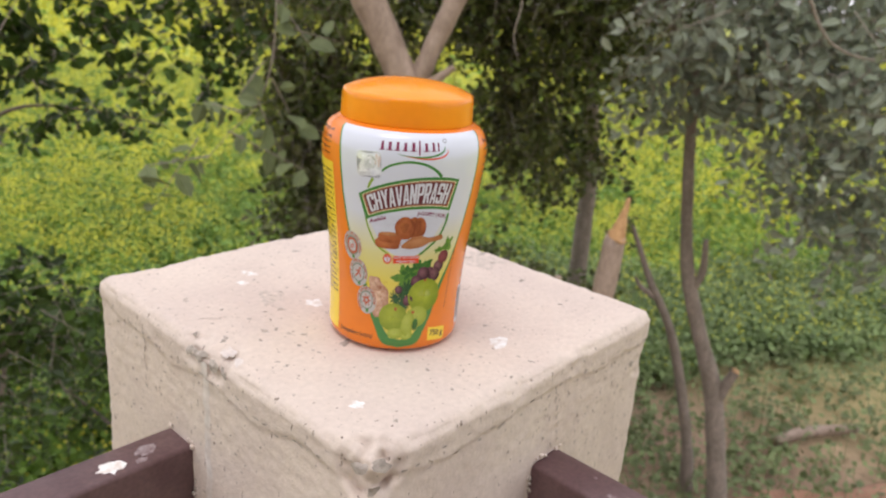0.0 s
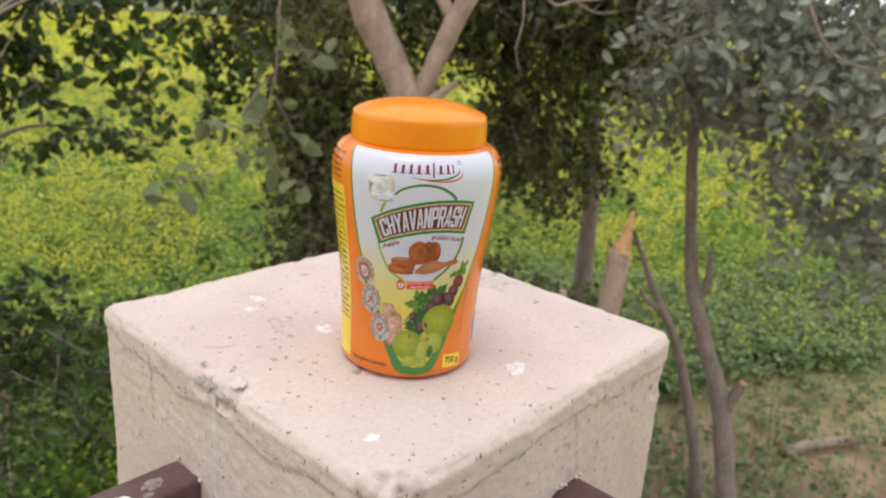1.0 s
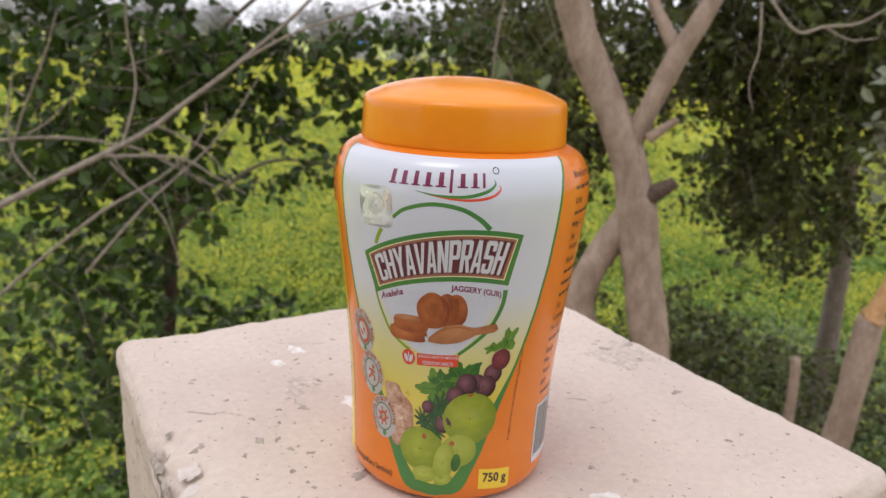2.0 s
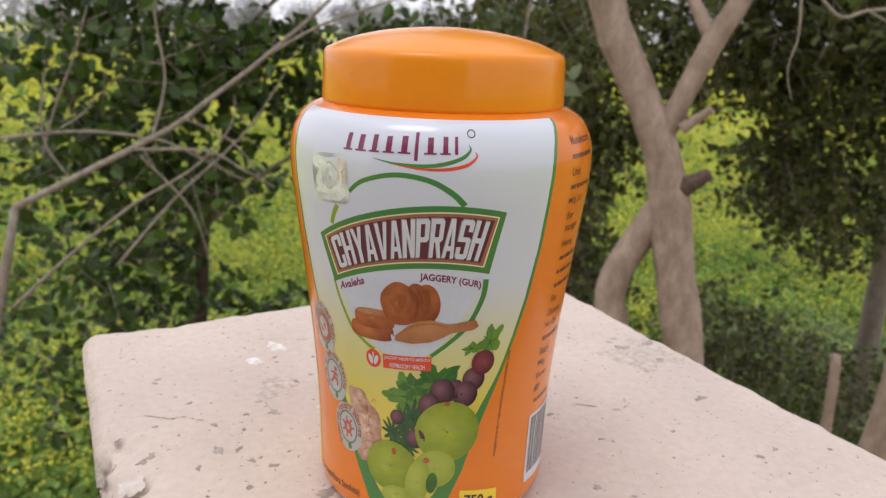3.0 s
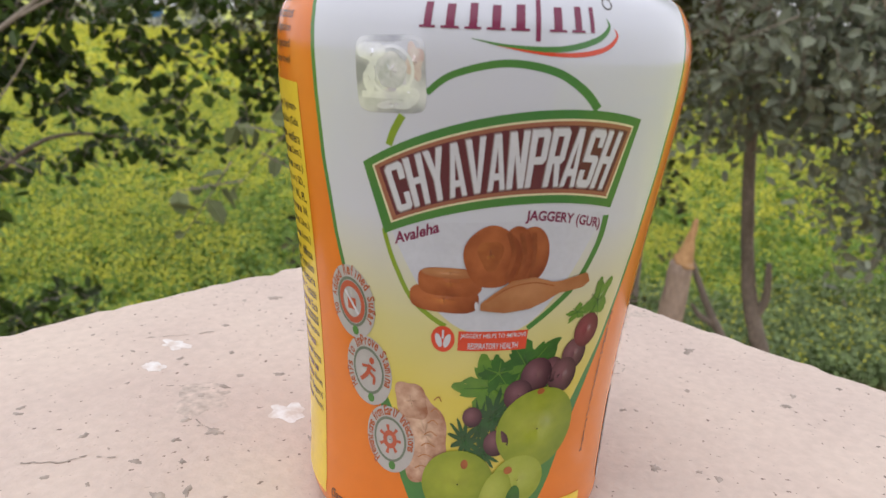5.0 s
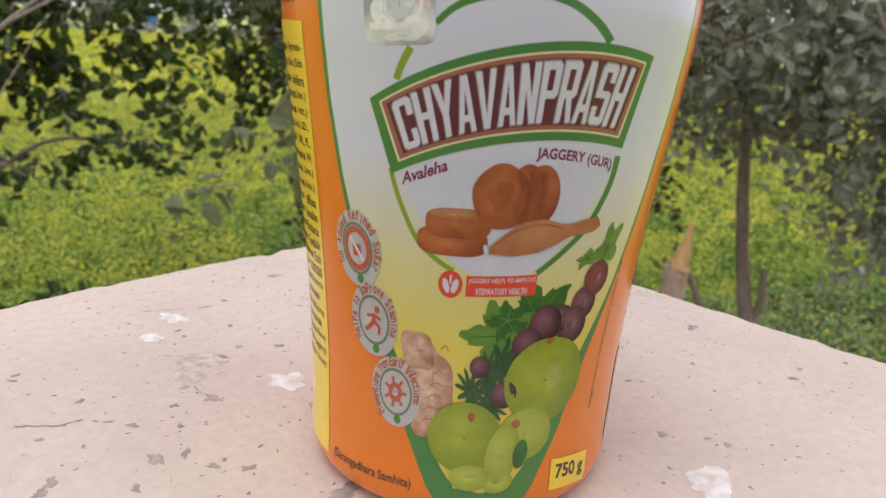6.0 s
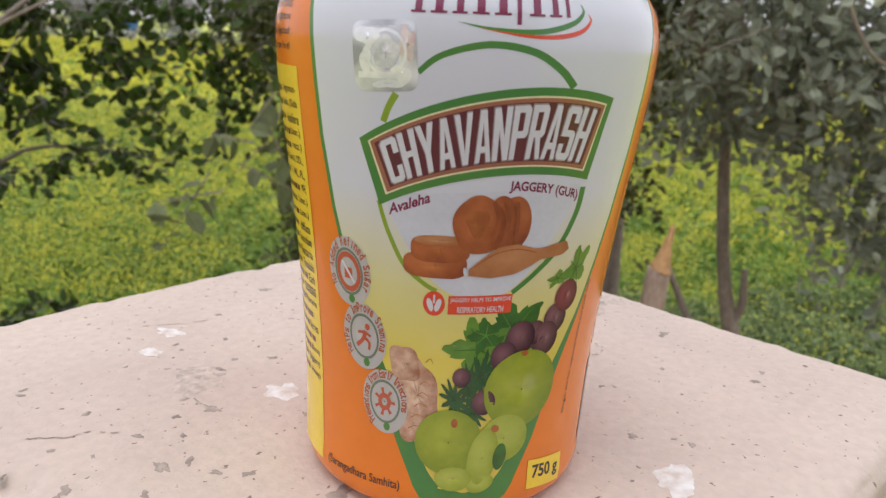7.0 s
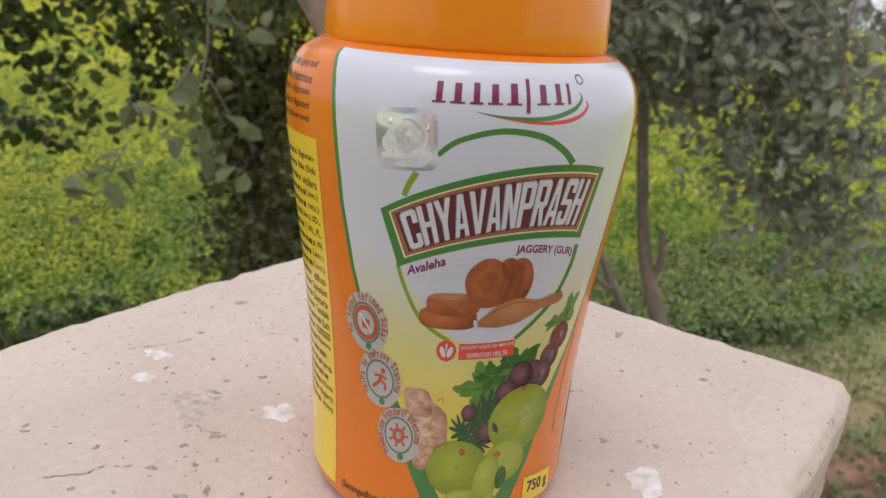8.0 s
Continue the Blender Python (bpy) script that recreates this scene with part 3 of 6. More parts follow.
def build_left_tree():
    t = empty("tree", (-2.6, 4.0, GROUND))
    limb("trunk", [(-2.6, 4.0, GROUND - 0.1), (-2.68, 4.0, -2.6), (-2.5, 3.95, -1.7), (-2.42, 3.9, -1.1), (-2.22, 3.9, -0.5), (-2.3, 3.9, 0.1), (-2.1, 3.9, 1.3)], [0.08, 0.055, 0.045, 0.042, 0.034, 0.028, 0.015], M_KNOT, t, seed=71)
    limb("limb", [(-2.4, 3.9, -1.1), (-2.0, 4.3, -0.7), (-1.6, 4.7, -0.75), (-1.25, 4.9, -0.85)], [0.016, 0.012, 0.008, 0.004], M_BARK_DARK, t, seed=72)
    limb("limb", [(-2.3, 3.9, -0.1), (-1.8, 4.1, 0.4), (-1.2, 4.3, 0.6), (-0.7, 4.5, 0.5)], [0.016, 0.012, 0.008, 0.004], M_BARK_DARK, t, seed=73)
    crown("crown", t, [((-2.15, 3.45, -0.02), (0.30, 0.35, 0.25), 105), ((-2.24, 3.42, -0.6), (0.32, 0.35, 0.34), 92), ((-2.65, 3.5, -0.3), (0.4, 0.5, 0.7), 145),
                       ((-2.6, 3.6, 0.45), (0.6, 0.5, 0.3), 70), ((-2.2, 3.9, 1.7), (1.1, 0.9, 0.6), 200), ((-2.75, 3.7, -1.35), (0.45, 0.5, 0.42), 85), ((-3.1, 3.3, -0.5), (0.5, 0.5, 0.9), 100), ((-3.1, 3.6, -1.8), (0.7, 0.6, 0.7), 80)],
          0.088, M_LEAF, 74, 0.5, 6, "dark green roundish leaves", 0.68)
    # sprays that hang out over the field
    crown("hanging_spray", t, [
        ((-1.74, 3.90, -0.16), (0.14, 0.14, 0.11), 28), ((-1.60, 3.90, -0.28), (0.11, 0.14, 0.09), 19), ((-1.79, 3.90, -0.40), (0.09, 0.14, 0.07), 13), ((-1.68, 3.90, -0.43), (0.07, 0.14, 0.05), 7),
        ((-1.40, 4.00, -0.07), (0.12, 0.14, 0.07), 16), ((-1.28, 4.00, -0.13), (0.04, 0.14, 0.08), 7), ((-1.44, 4.00, -0.20), (0.07, 0.14, 0.05), 7), ((-1.97, 3.80, -0.23), (0.18, 0.14, 0.14), 50),
        ((-1.91, 3.80, 0.10), (0.21, 0.14, 0.11), 47), ((-1.57, 3.80, 0.10), (0.21, 0.14, 0.09), 38), ((-1.27, 4.00, 0.13), (0.19, 0.14, 0.08), 30), ((-1.21, 4.20, -0.15), (0.06, 0.14, 0.09), 9),
        ((-1.19, 4.20, -0.33), (0.08, 0.14, 0.10), 14), ((-1.23, 4.20, -0.48), (0.11, 0.14, 0.07), 13), ((-1.05, 4.40, -0.05), (0.14, 0.14, 0.07), 14), ((-1.05, 4.40, -0.36), (0.03, 0.14, 0.13), 7),
        ((-1.13, 4.30, -0.62), (0.05, 0.14, 0.08), 7), ((-1.00, 4.50, 0.16), (0.24, 0.14, 0.08), 28), ((-2.02, 4.40, -0.82), (0.10, 0.14, 0.05), 9), ((-2.18, 4.30, -0.83), (0.10, 0.14, 0.06), 9),
        ((-1.84, 4.50, -0.74), (0.11, 0.14, 0.07), 11), ((-1.67, 4.60, -0.71), (0.14, 0.14, 0.08), 14), ((-1.48, 4.70, -0.76), (0.13, 0.14, 0.08), 14), ((-1.40, 4.70, -0.84), (0.06, 0.14, 0.04), 4),
        ((-0.94, 4.80, -0.12), (0.11, 0.14, 0.13), 19), ((-0.86, 4.80, -0.31), (0.11, 0.14, 0.13), 19), ((-0.93, 4.80, -0.54), (0.07, 0.14, 0.12), 13), ((-0.98, 4.80, -0.73), (0.04, 0.14, 0.06), 4),
        ((-0.71, 4.80, -0.16), (0.12, 0.14, 0.17), 27), ((-0.75, 4.80, -0.45), (0.05, 0.14, 0.14), 9), ((-0.64, 4.80, 0.16), (0.26, 0.14, 0.09), 28)],
          0.08, M_LEAF, 75, 0.5, 3, "sprays of dark green roundish leaves", 0.68)
    tagged(t, "leafy tree with dark green round leaves", "tree")

    # bare crossing branches in front of it
    b = empty("bare_branch", (-2.3, 2.3, -0.62))
    limb("stem", [(-2.3, 2.3, -0.62), (-1.809, 2.617, -0.321), (-1.641, 2.716, -0.183), (-1.421, 2.827, 0.007), (-1.138, 2.942, 0.284), (-0.9, 3.0, 0.6)], [0.0156, 0.0117, 0.0111, 0.0097, 0.0078, 0.0039], M_TWIG, b, sides=7, seed=81)
    limb("twig", [(-1.421, 2.827, 0.007), (-1.2, 2.9, 0.14), (-1.0, 2.98, 0.22), (-0.785, 3.046, 0.308)], [0.0075, 0.0065, 0.0056, 0.0029], M_TWIG, b, sides=6, seed=82)
    limb("twig", [(-1.9, 2.55, -0.39), (-1.66, 2.705, -0.401), (-1.53, 2.77, -0.48), (-1.405, 2.834, -0.566)], [0.0075, 0.0065, 0.0056, 0.0029], M_TWIG, b, sides=6, seed=83)
    limb("twig", [(-1.73, 2.66, -0.26), (-1.56, 2.75, -0.36), (-1.45, 2.8, -0.52)], [0.0056, 0.0047, 0.0018], M_TWIG, b, sides=6, seed=84)
    limb("twig", [(-1.85, 2.6, -0.35), (-1.8, 2.65, -0.1), (-1.83, 2.66, 0.2), (-1.75, 2.7, 0.5)], [0.0075, 0.0056, 0.0047, 0.0029], M_TWIG, b, sides=6, seed=85)
    limb("twig", [(-1.9, 2.58, -0.42), (-1.72, 2.66, -0.66), (-1.66, 2.7, -0.95)], [0.0065, 0.0047, 0.0018], M_TWIG, b, sides=6, seed=86)
    limb("twig", [(-2.0, 2.5, -0.9), (-1.8, 2.65, -0.62), (-1.5, 2.8, -0.3), (-1.3, 2.9, 0.05)], [0.0075, 0.0065, 0.0047, 0.0018], M_TWIG, b, sides=6, seed=87)
    limb("twig", [(-2.565, 2.550, -0.387), (-2.371, 2.620, -0.359), (-2.194, 2.680, -0.349), (-2.010, 2.740, -0.364)], [0.008, 0.0075, 0.007, 0.006], M_TWIG, b, sides=6, seed=181)
    limb("twig", [(-2.340, 2.600, -0.078), (-2.384, 2.600, -0.246), (-2.378, 2.600, -0.417), (-2.283, 2.620, -0.563)], [0.004, 0.0055, 0.006, 0.004], M_TWIG, b, sides=6, seed=182)
    limb("twig", [(-2.326, 2.630, -0.338), (-2.240, 2.660, -0.279), (-2.141, 2.700, -0.171)], [0.005, 0.004, 0.002], M_TWIG, b, sides=6, seed=183)
    limb("twig", [(-2.017, 2.740, -0.372), (-1.905, 2.780, -0.387), (-1.768, 2.820, -0.454), (-1.531, 2.860, -0.567)], [0.006, 0.0055, 0.0045, 0.002], M_TWIG, b, sides=6, seed=184)
    limb("twig", [(-2.012, 2.740, -0.379), (-1.981, 2.740, -0.445), (-1.945, 2.750, -0.502)], [0.005, 0.004, 0.002], M_TWIG, b, sides=6, seed=185)
    limb("twig", [(-2.026, 2.500, 0.181), (-2.151, 2.550, -0.021), (-2.312, 2.600, -0.242), (-2.410, 2.600, -0.469)], [0.003, 0.0045, 0.005, 0.004], M_TWIG, b, sides=6, seed=186)
    limb("twig", [(-2.578, 2.500, -1.168), (-2.339, 2.600, -0.930), (-2.044, 2.700, -0.675), (-1.787, 2.800, -0.504), (-1.625, 2.850, -0.320), (-1.618, 2.900, -0.173)], [0.009, 0.0085, 0.0075, 0.006, 0.004, 0.002], M_TWIG, b, sides=6, seed=187)
    limb("foot", [(-2.3, 2.3, -0.62), (-2.6, 2.1, -2.2), (-2.7, 2.0, GROUND - 0.1)], [0.016, 0.03, 0.045], M_TWIG, b, sides=8, seed=88)
    tagged(b, "bare grey-brown branching stem without leaves", "branch")


def shrub(place, clumps, seed, size=0.07, leaf=None, label="dark green leafy shrub at the field edge"):
    s = empty("shrub", place)
    rng = np.random.default_rng(seed)
    for k in range(4):
        c = clumps[k % len(clumps)][0]
        limb("stem", [(place[0], place[1], place[2] - 0.1), ((place[0] + c[0]) / 2 + rng.normal() * 0.1, (place[1] + c[1]) / 2, (place[2] + c[2]) / 2), c], [0.03, 0.02, 0.008], M_BARK_DARK, s, sides=6, seed=seed + k)
    crown("foliage", s, clumps, size, leaf or M_LEAF, seed, 0.4, 8)
    return tagged(s, label, "shrub")


build_near_tree()
build_right_tree()
build_back_trees()
build_left_tree()
shrub((-1.6, 5.6, GROUND), [((-1.5, 5.7, -2.75), (0.95, 0.5, 0.42), 240), ((-2.4, 5.3, -3.0), (0.8, 0.5, 0.6), 160), ((-0.7, 5.9, -3.1), (0.7, 0.5, 0.5), 160)], 91)
shrub((-1.95, 3.6, GROUND), [((-1.85, 3.7, -1.75), (0.42, 0.35, 0.4), 110), ((-2.3, 3.5, -2.4), (0.5, 0.4, 0.6), 110)], 92, 0.075)
shrub((-2.2, 3.2, GROUND), [((-2.1, 3.2, -3.2), (0.6, 0.4, 0.5), 120)], 93, 0.07)
shrub((1.2, 6.3, GROUND), [((1.3, 6.4, -2.6), (0.8, 0.5, 0.7), 260), ((2.3, 6.6, -3.0), (0.8, 0.5, 0.6), 180)], 94, 0.075, M_LEAF_DARK, "tangled dark shrub under the trees")
shrub((2.1, 3.9, GROUND), [((2.2, 4.0, -3.7), (0.7, 0.5, 0.4), 120)], 95, 0.05, M_WEED, "low grey-green weed shrub on bare soil")
stake = empty("stake", (1.05, 2.78, GROUND))
limb("stem", [(1.1, 2.78, GROUND - 0.1), (1.03, 2.775, -2.2), (1.0, 2.775, -1.2), (0.988, 2.78, -1.03)], [0.03, 0.026, 0.022, 0.018], M_BARK, stake, sides=8, seed=96)
tagged(stake, "thin pale cut stem standing upright", "stem")


# ---- the field ----
def crop(rng, spots, height, leaves, flowers, leaf_size, flower_size):
    """Stems, leaf blades and flower heads of many plants as small quads. Returns verts, faces, slots."""
    def unit(a):
        return a / np.linalg.norm(a, axis=-1, keepdims=True)

    xy = np.array([(x, y) for x, y, h in spots])
    n = len(xy)
    foot = np.column_stack([xy, [ground_height(x, y) for x, y in xy]])
    top = foot + np.column_stack([rng.normal(size=(n, 2)) * 0.05, height * np.array([h for x, y, h in spots])])
    e = np.array((0.006, 0, 0))
    quads = [np.stack([foot + e, foot - e, top - e * 0.5, top + e * 0.5], 1)]
    slots = [0] * n

    def bits(c, s, lift):
        u = unit(rng.normal(size=c.shape) * (1, 1, 0.45))
        w = unit(np.cross(u, rng.normal(size=c.shape) * 0.5 + (0, -0.35, 1.0)))
        quads.append(np.stack([c - u * s * 0.5, c + w * s * 0.4, c + u * s * 0.5, c - w * s * 0.4], 1))

    for _ in range(leaves):
        k = rng.random((n, 1)) ** 0.7
        bits(foot + (top - foot) * (0.1 + 0.8 * k) + rng.normal(size=(n, 3)) * (0.10, 0.10, 0.03), leaf_size * (1.25 - 0.7 * k) * (0.7 + 0.6 * rng.random((n, 1))), True)
        slots += [0] * n
    for _ in range(flowers):
        bits(top + rng.normal(size=(n, 3)) * (0.09, 0.09, 0.07), flower_size * (0.6 + 0.8 * rng.random((n, 1))), False)
        slots += [1] * n
    V = np.concatenate(quads).reshape(-1, 3)
    return V.tolist(), np.arange(len(V)).reshape(-1, 4).tolist(), slots


def scatter(rng, near, far, a0, a1, count):
    out = []
    while len(out) < count:
        r = math.sqrt(near * near + (far * far - near * near) * rng.random())
        a = radians(a0 + (a1 - a0) * rng.random())
        out.append((r * math.sin(a), r * math.cos(a)))
    return out


def build_field():
    rng = np.random.default_rng(7)
    near, mid, far, weeds = [], [], [], []
    for x, y in scatter(rng, 4.2, 14, -58, 52, 11000):
        bare = noise.noise((x * 0.5, y * 0.5, 12)) * 1.0
        edge = y - (4.6 if x < 0 else 6.6 + 0.30 * max(x - 1.5, 0)) + bare
        thick = noise.noise((x * 0.28, y * 0.28, 5))
        if edge < 0 or (-0.6 < x < 2.6 and y < 6.2):
            if rng.random() < 0.42:
                weeds.append((x, y, 0.5 + 0.7 * rng.random()))
            continue
        near.append((x, y, (0.72 + 0.3 * rng.random()) * (1 + 0.25 * thick) * min(1, 0.55 + edge * 0.25)))
    for x, y in scatter(rng, 14, 32, -52, 48, 11000):
        mid.append((x, y, 0.85 + 0.3 * rng.random()))
    for x, y in scatter(rng, 32, 104, -48, 44, 15000):
        far.append((x, y, 0.9 + 0.3 * rng.random()))
    dull = [p for p in near if p[0] > 0.9 and p[1] < 10.5 + 2.0 * noise.noise((p[0] * 0.5, p[1] * 0.5, 44))]
    kept = set(dull)
    near = [p for p in near if p not in kept]
    v, f, s = crop(rng, dull, 0.95, 13, 2, 0.12, 0.036)
    tagged(new("mustard_crop", mesh_of("mustard_crop", v, f, [M_CROP_DULL, M_FLOWER], False, s)), "dull green mustard plants with few flowers", "crop", kind="stuff")
    blank = [p for p in near if noise.noise((p[0] * 0.33, p[1] * 0.33, 30)) < 0.0]
    rich = [p for p in near if noise.noise((p[0] * 0.33, p[1] * 0.33, 30)) >= 0.0]
    for spots, hgt, lv, fl, ls, fs, nm in ((rich, 1.0, 9, 11, 0.14, 0.036, "mustard_crop"), (blank, 0.9, 12, 4, 0.15, 0.034, "mustard_crop"),
                                       (mid, 1.0, 7, 14, 0.2, 0.055, "mustard_crop"), (far, 1.0, 3, 14, 0.35, 0.17, "mustard_crop")):
        v, f, s = crop(rng, spots, hgt, lv, fl, ls, fs)
        tagged(new(nm, mesh_of(nm, v, f, [M_CROP, M_FLOWER], False, s)), "green mustard plants in yellow flower", "crop", kind="stuff")
    v, f, s = crop(rng, weeds, 0.36, 9, 0, 0.09, 0.03)
    tagged(new("weeds", mesh_of("weeds", v, f, [M_WEED], False)), "low straggling green weeds on bare soil", "weeds", kind="stuff")


def build_horizon():
    rng = np.random.default_rng(19)
    # bare winter trees in a line beyond the field, haze painted into their grey
    k = 0
    for i in range(50):
        a = radians(-42 + 1.7 * i + rng.normal() * 0.6)
        r = 112 + rng.random() * 25
        x, y = r * math.sin(a), r * math.cos(a)
        tree = empty("tree", (x, y, GROUND))
        hgt = 7.2 + 2.6 * rng.random()
        V, F = [], []
        stack = [(np.array((x, y, GROUND)), np.array((rng.normal() * 0.1, 0, 1.0)), hgt * 0.36, 0.16, 0)]
        while stack:
            p, d, ln, rd, depth = stack.pop()
            d = d / np.linalg.norm(d)
            q = p + d * ln
            b = len(V)
            for c, w in ((p, rd), (q, rd * 0.62)):
                V += [(c[0] + w, c[1], c[2]), (c[0] - w * 0.5, c[1] + w * 0.87, c[2]), (c[0] - w * 0.5, c[1] - w * 0.87, c[2])]
            F += [(b, b + 1, b + 4, b + 3), (b + 1, b + 2, b + 5, b + 4), (b + 2, b, b + 3, b + 5)]
            if depth < 4:
                for _ in range(3 if depth < 3 else 5):
                    stack.append((p + d * ln * (0.6 + 0.4 * rng.random()), d + rng.normal(size=3) * (0.55, 0.55, 0.35) + np.array((0, 0, 0.12)), ln * (0.62 + 0.2 * rng.random()), rd * 0.58 + 0.008, depth + 1))
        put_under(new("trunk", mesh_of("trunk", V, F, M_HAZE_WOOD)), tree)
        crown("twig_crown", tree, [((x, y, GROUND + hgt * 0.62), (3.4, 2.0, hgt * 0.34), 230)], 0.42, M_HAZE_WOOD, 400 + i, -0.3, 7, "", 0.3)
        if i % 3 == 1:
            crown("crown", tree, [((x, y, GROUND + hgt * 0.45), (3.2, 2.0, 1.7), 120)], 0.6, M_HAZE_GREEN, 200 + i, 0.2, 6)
        tagged(tree, "bare winter tree beyond the field, greyed with painted haze", "tree", "distant tree line")
    # low scrub at the field's far edge, with haze in its colour
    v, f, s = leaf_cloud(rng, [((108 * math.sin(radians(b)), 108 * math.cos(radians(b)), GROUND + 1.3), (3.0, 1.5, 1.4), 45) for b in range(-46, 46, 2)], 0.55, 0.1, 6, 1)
    tagged(new("scrub", mesh_of("scrub", v, f, [M_HAZE_SCRUB, M_HAZE_WOOD], False, s)), "low scrub at the far field edge, greyed with painted haze", "scrub", kind="stuff")
    # a shed with a blue sheet roof and a pale house
    shed = empty("shed", (-31.5, 103.5, GROUND))
    part("wall", box_bm((-32.3, 102, GROUND), (-30.7, 105, -2.0)), M_HOUSE, shed, smooth=False)
    bm = box_bm((-32.4, 101.6, -2.0), (-30.5, 105.4, -0.45), 0.1)
    part("roof", bm, M_BLUE, shed, "bright blue sheeting", smooth=False)
    tagged(shed, "small shed covered with bright blue sheeting", "shed")
    house = empty("house", (-20, 150, GROUND))
    part("wall", box_bm((-24, 148, GROUND), (-15, 156, 5.2)), M_HOUSE, house, smooth=False)
    part("parapet", box_bm((-24.2, 147.8, 5.2), (-14.8, 156.2, 6.0)), M_HOUSE, house, smooth=False)
    for k in range(3):
        part("window", box_bm((-22.8 + 2.9 * k, 147.96, 2.4), (-21.4 + 2.9 * k, 148.1, 3.8)), M_BARK_DARK, house, "dark window opening", smooth=False)
    tagged(house, "pale flat-roofed house behind bare trees", "house")


build_field()
build_horizon()

bund = limb("bund", [(2.6, 4.55, GROUND - 0.06), (4.0, 5.0, GROUND - 0.05), (5.6, 5.2, GROUND - 0.05), (8.0, 5.4, GROUND - 0.08)], [0.12, 0.2, 0.2, 0.12], M_BUND, None, sides=12, wobble=0.5, steps=10, seed=97)
tagged(bund, "low reddish-brown mud ridge beside the field", "bund", kind="structure")
log = limb("log", [(4.75, 6.05, GROUND + 0.08), (5.2, 6.2, GROUND + 0.09), (5.9, 6.3, GROUND + 0.08)], [0.06, 0.065, 0.05], M_BARK, None, sides=10, seed=98)
tagged(log, "fallen pale cut log lying on bare soil", "log")

# ---- the jar ----
JX, JY = 0.0083, 0.0295
M_LID = material("orange_lid", (0.85, 0.275, 0.004), 0.18, second=(0.83, 0.255, 0.005), scale=30, fine=0.02, bump=0.0002, bump_scale=260, spec=0.4)
M_BODY = material("orange_film", (0.75, 0.198, 0.012), 0.17, second=(0.73, 0.188, 0.012), scale=40, fine=0.02, spec=0.5)
PROFILE = [(0.0, 0.0305), (0.0015, 0.0335), (0.004, 0.0350), (0.012, 0.0353), (0.03, 0.0358), (0.05, 0.0372), (0.07, 0.0393), (0.088, 0.0414), (0.099, 0.0425),
           (0.106, 0.0424), (0.111, 0.0409), (0.1145, 0.0383), (0.1165, 0.0345), (0.1175, 0.0318)]


def radius(z):
    """The body's radius at a height: a smooth curve through the profile."""
    z = max(0.0, min(PROFILE[-1][0], z))
    for i in range(len(PROFILE) - 1):
        if z <= PROFILE[i + 1][0]:
            break
    (z0, r0), (z1, r1) = PROFILE[i], PROFILE[i + 1]
    s = [(PROFILE[j + 1][1] - PROFILE[j][1]) / (PROFILE[j + 1][0] - PROFILE[j][0]) for j in range(len(PROFILE) - 1)]
    m0 = (s[i - 1] + s[i]) / 2 if i else s[0]
    m1 = (s[i] + s[i + 1]) / 2 if i + 1 < len(s) else s[-1]
    h = z1 - z0
    u = (z - z0) / h
    return (2 * u ** 3 - 3 * u * u + 1) * r0 + (u ** 3 - 2 * u * u + u) * h * m0 + (3 * u * u - 2 * u ** 3) * r1 + (u ** 3 - u * u) * h * m1


def lathe(rows, n=128):
    bm = bmesh.new()
    rings = []
    for z, r in rows:
        rings.append([bm.verts.new((JX + r * math.sin(2 * math.pi * k / n), JY - r * math.cos(2 * math.pi * k / n), z)) for k in range(n)])
    for a, b in zip(rings, rings[1:]):
        for k in range(n):
            bm.faces.new((a[k], a[(k + 1) % n], b[(k + 1) % n], b[k]))
    bm.faces.new(rings[0][::-1])
    bm.faces.new(rings[-1])
    bmesh.ops.recalc_face_normals(bm, faces=bm.faces[:])
    return bm


jar = empty("jar", (JX, JY, 0))
tagged(jar, "orange plastic jar of herbal jam with printed label", "jar")
JAR_Z = 0.0004
body = part("body", lathe([(z + JAR_Z, radius(z)) for z in [0.0] + [0.0005 * k for k in range(1, 8)] + [0.004 + 0.0015 * k for k in range(67)] + [0.105 + 0.0006 * k for k in range(21)]]), M_BODY, jar)
LIDP = [(0.1168, 0.0326), (0.1166, 0.0333), (0.1171, 0.0337), (0.1178, 0.0338), (0.122, 0.0336), (0.127, 0.0334), (0.1286, 0.0333), (0.1296, 0.0331), (0.1303, 0.0327), (0.1308, 0.0321),
        (0.1312, 0.0311), (0.1319, 0.0296), (0.1330, 0.0270), (0.1342, 0.0230), (0.1353, 0.0180), (0.1361, 0.0125), (0.1366, 0.007), (0.1368, 0.0030), (0.1368, 0.0006)]
part("lid", lathe([(z + JAR_Z, r) for z, r in LIDP]), M_LID, jar, "glossy orange screw lid")


# ---- the printed label: across in millimetres round the jar, up in millimetres ----
def on_jar(s, z, off):
    th = s / 40.0
    z = z / 1000.0
    slope = (radius(z + 0.0006) - radius(z - 0.0006)) / 0.0012
    k = 1 / math.sqrt(1 + slope * slope)
    r = radius(z) + off / 1000.0 * k
    return (JX + r * math.sin(th), JY - r * math.cos(th), z + JAR_Z - off / 1000.0 * slope * k)


def printed(name, verts, faces, off, mat, parent, label=""):
    me = mesh_of(name, [on_jar(s, z, off) for s, z in verts], faces, mat)
    return put_under(new(name, me), parent, label)


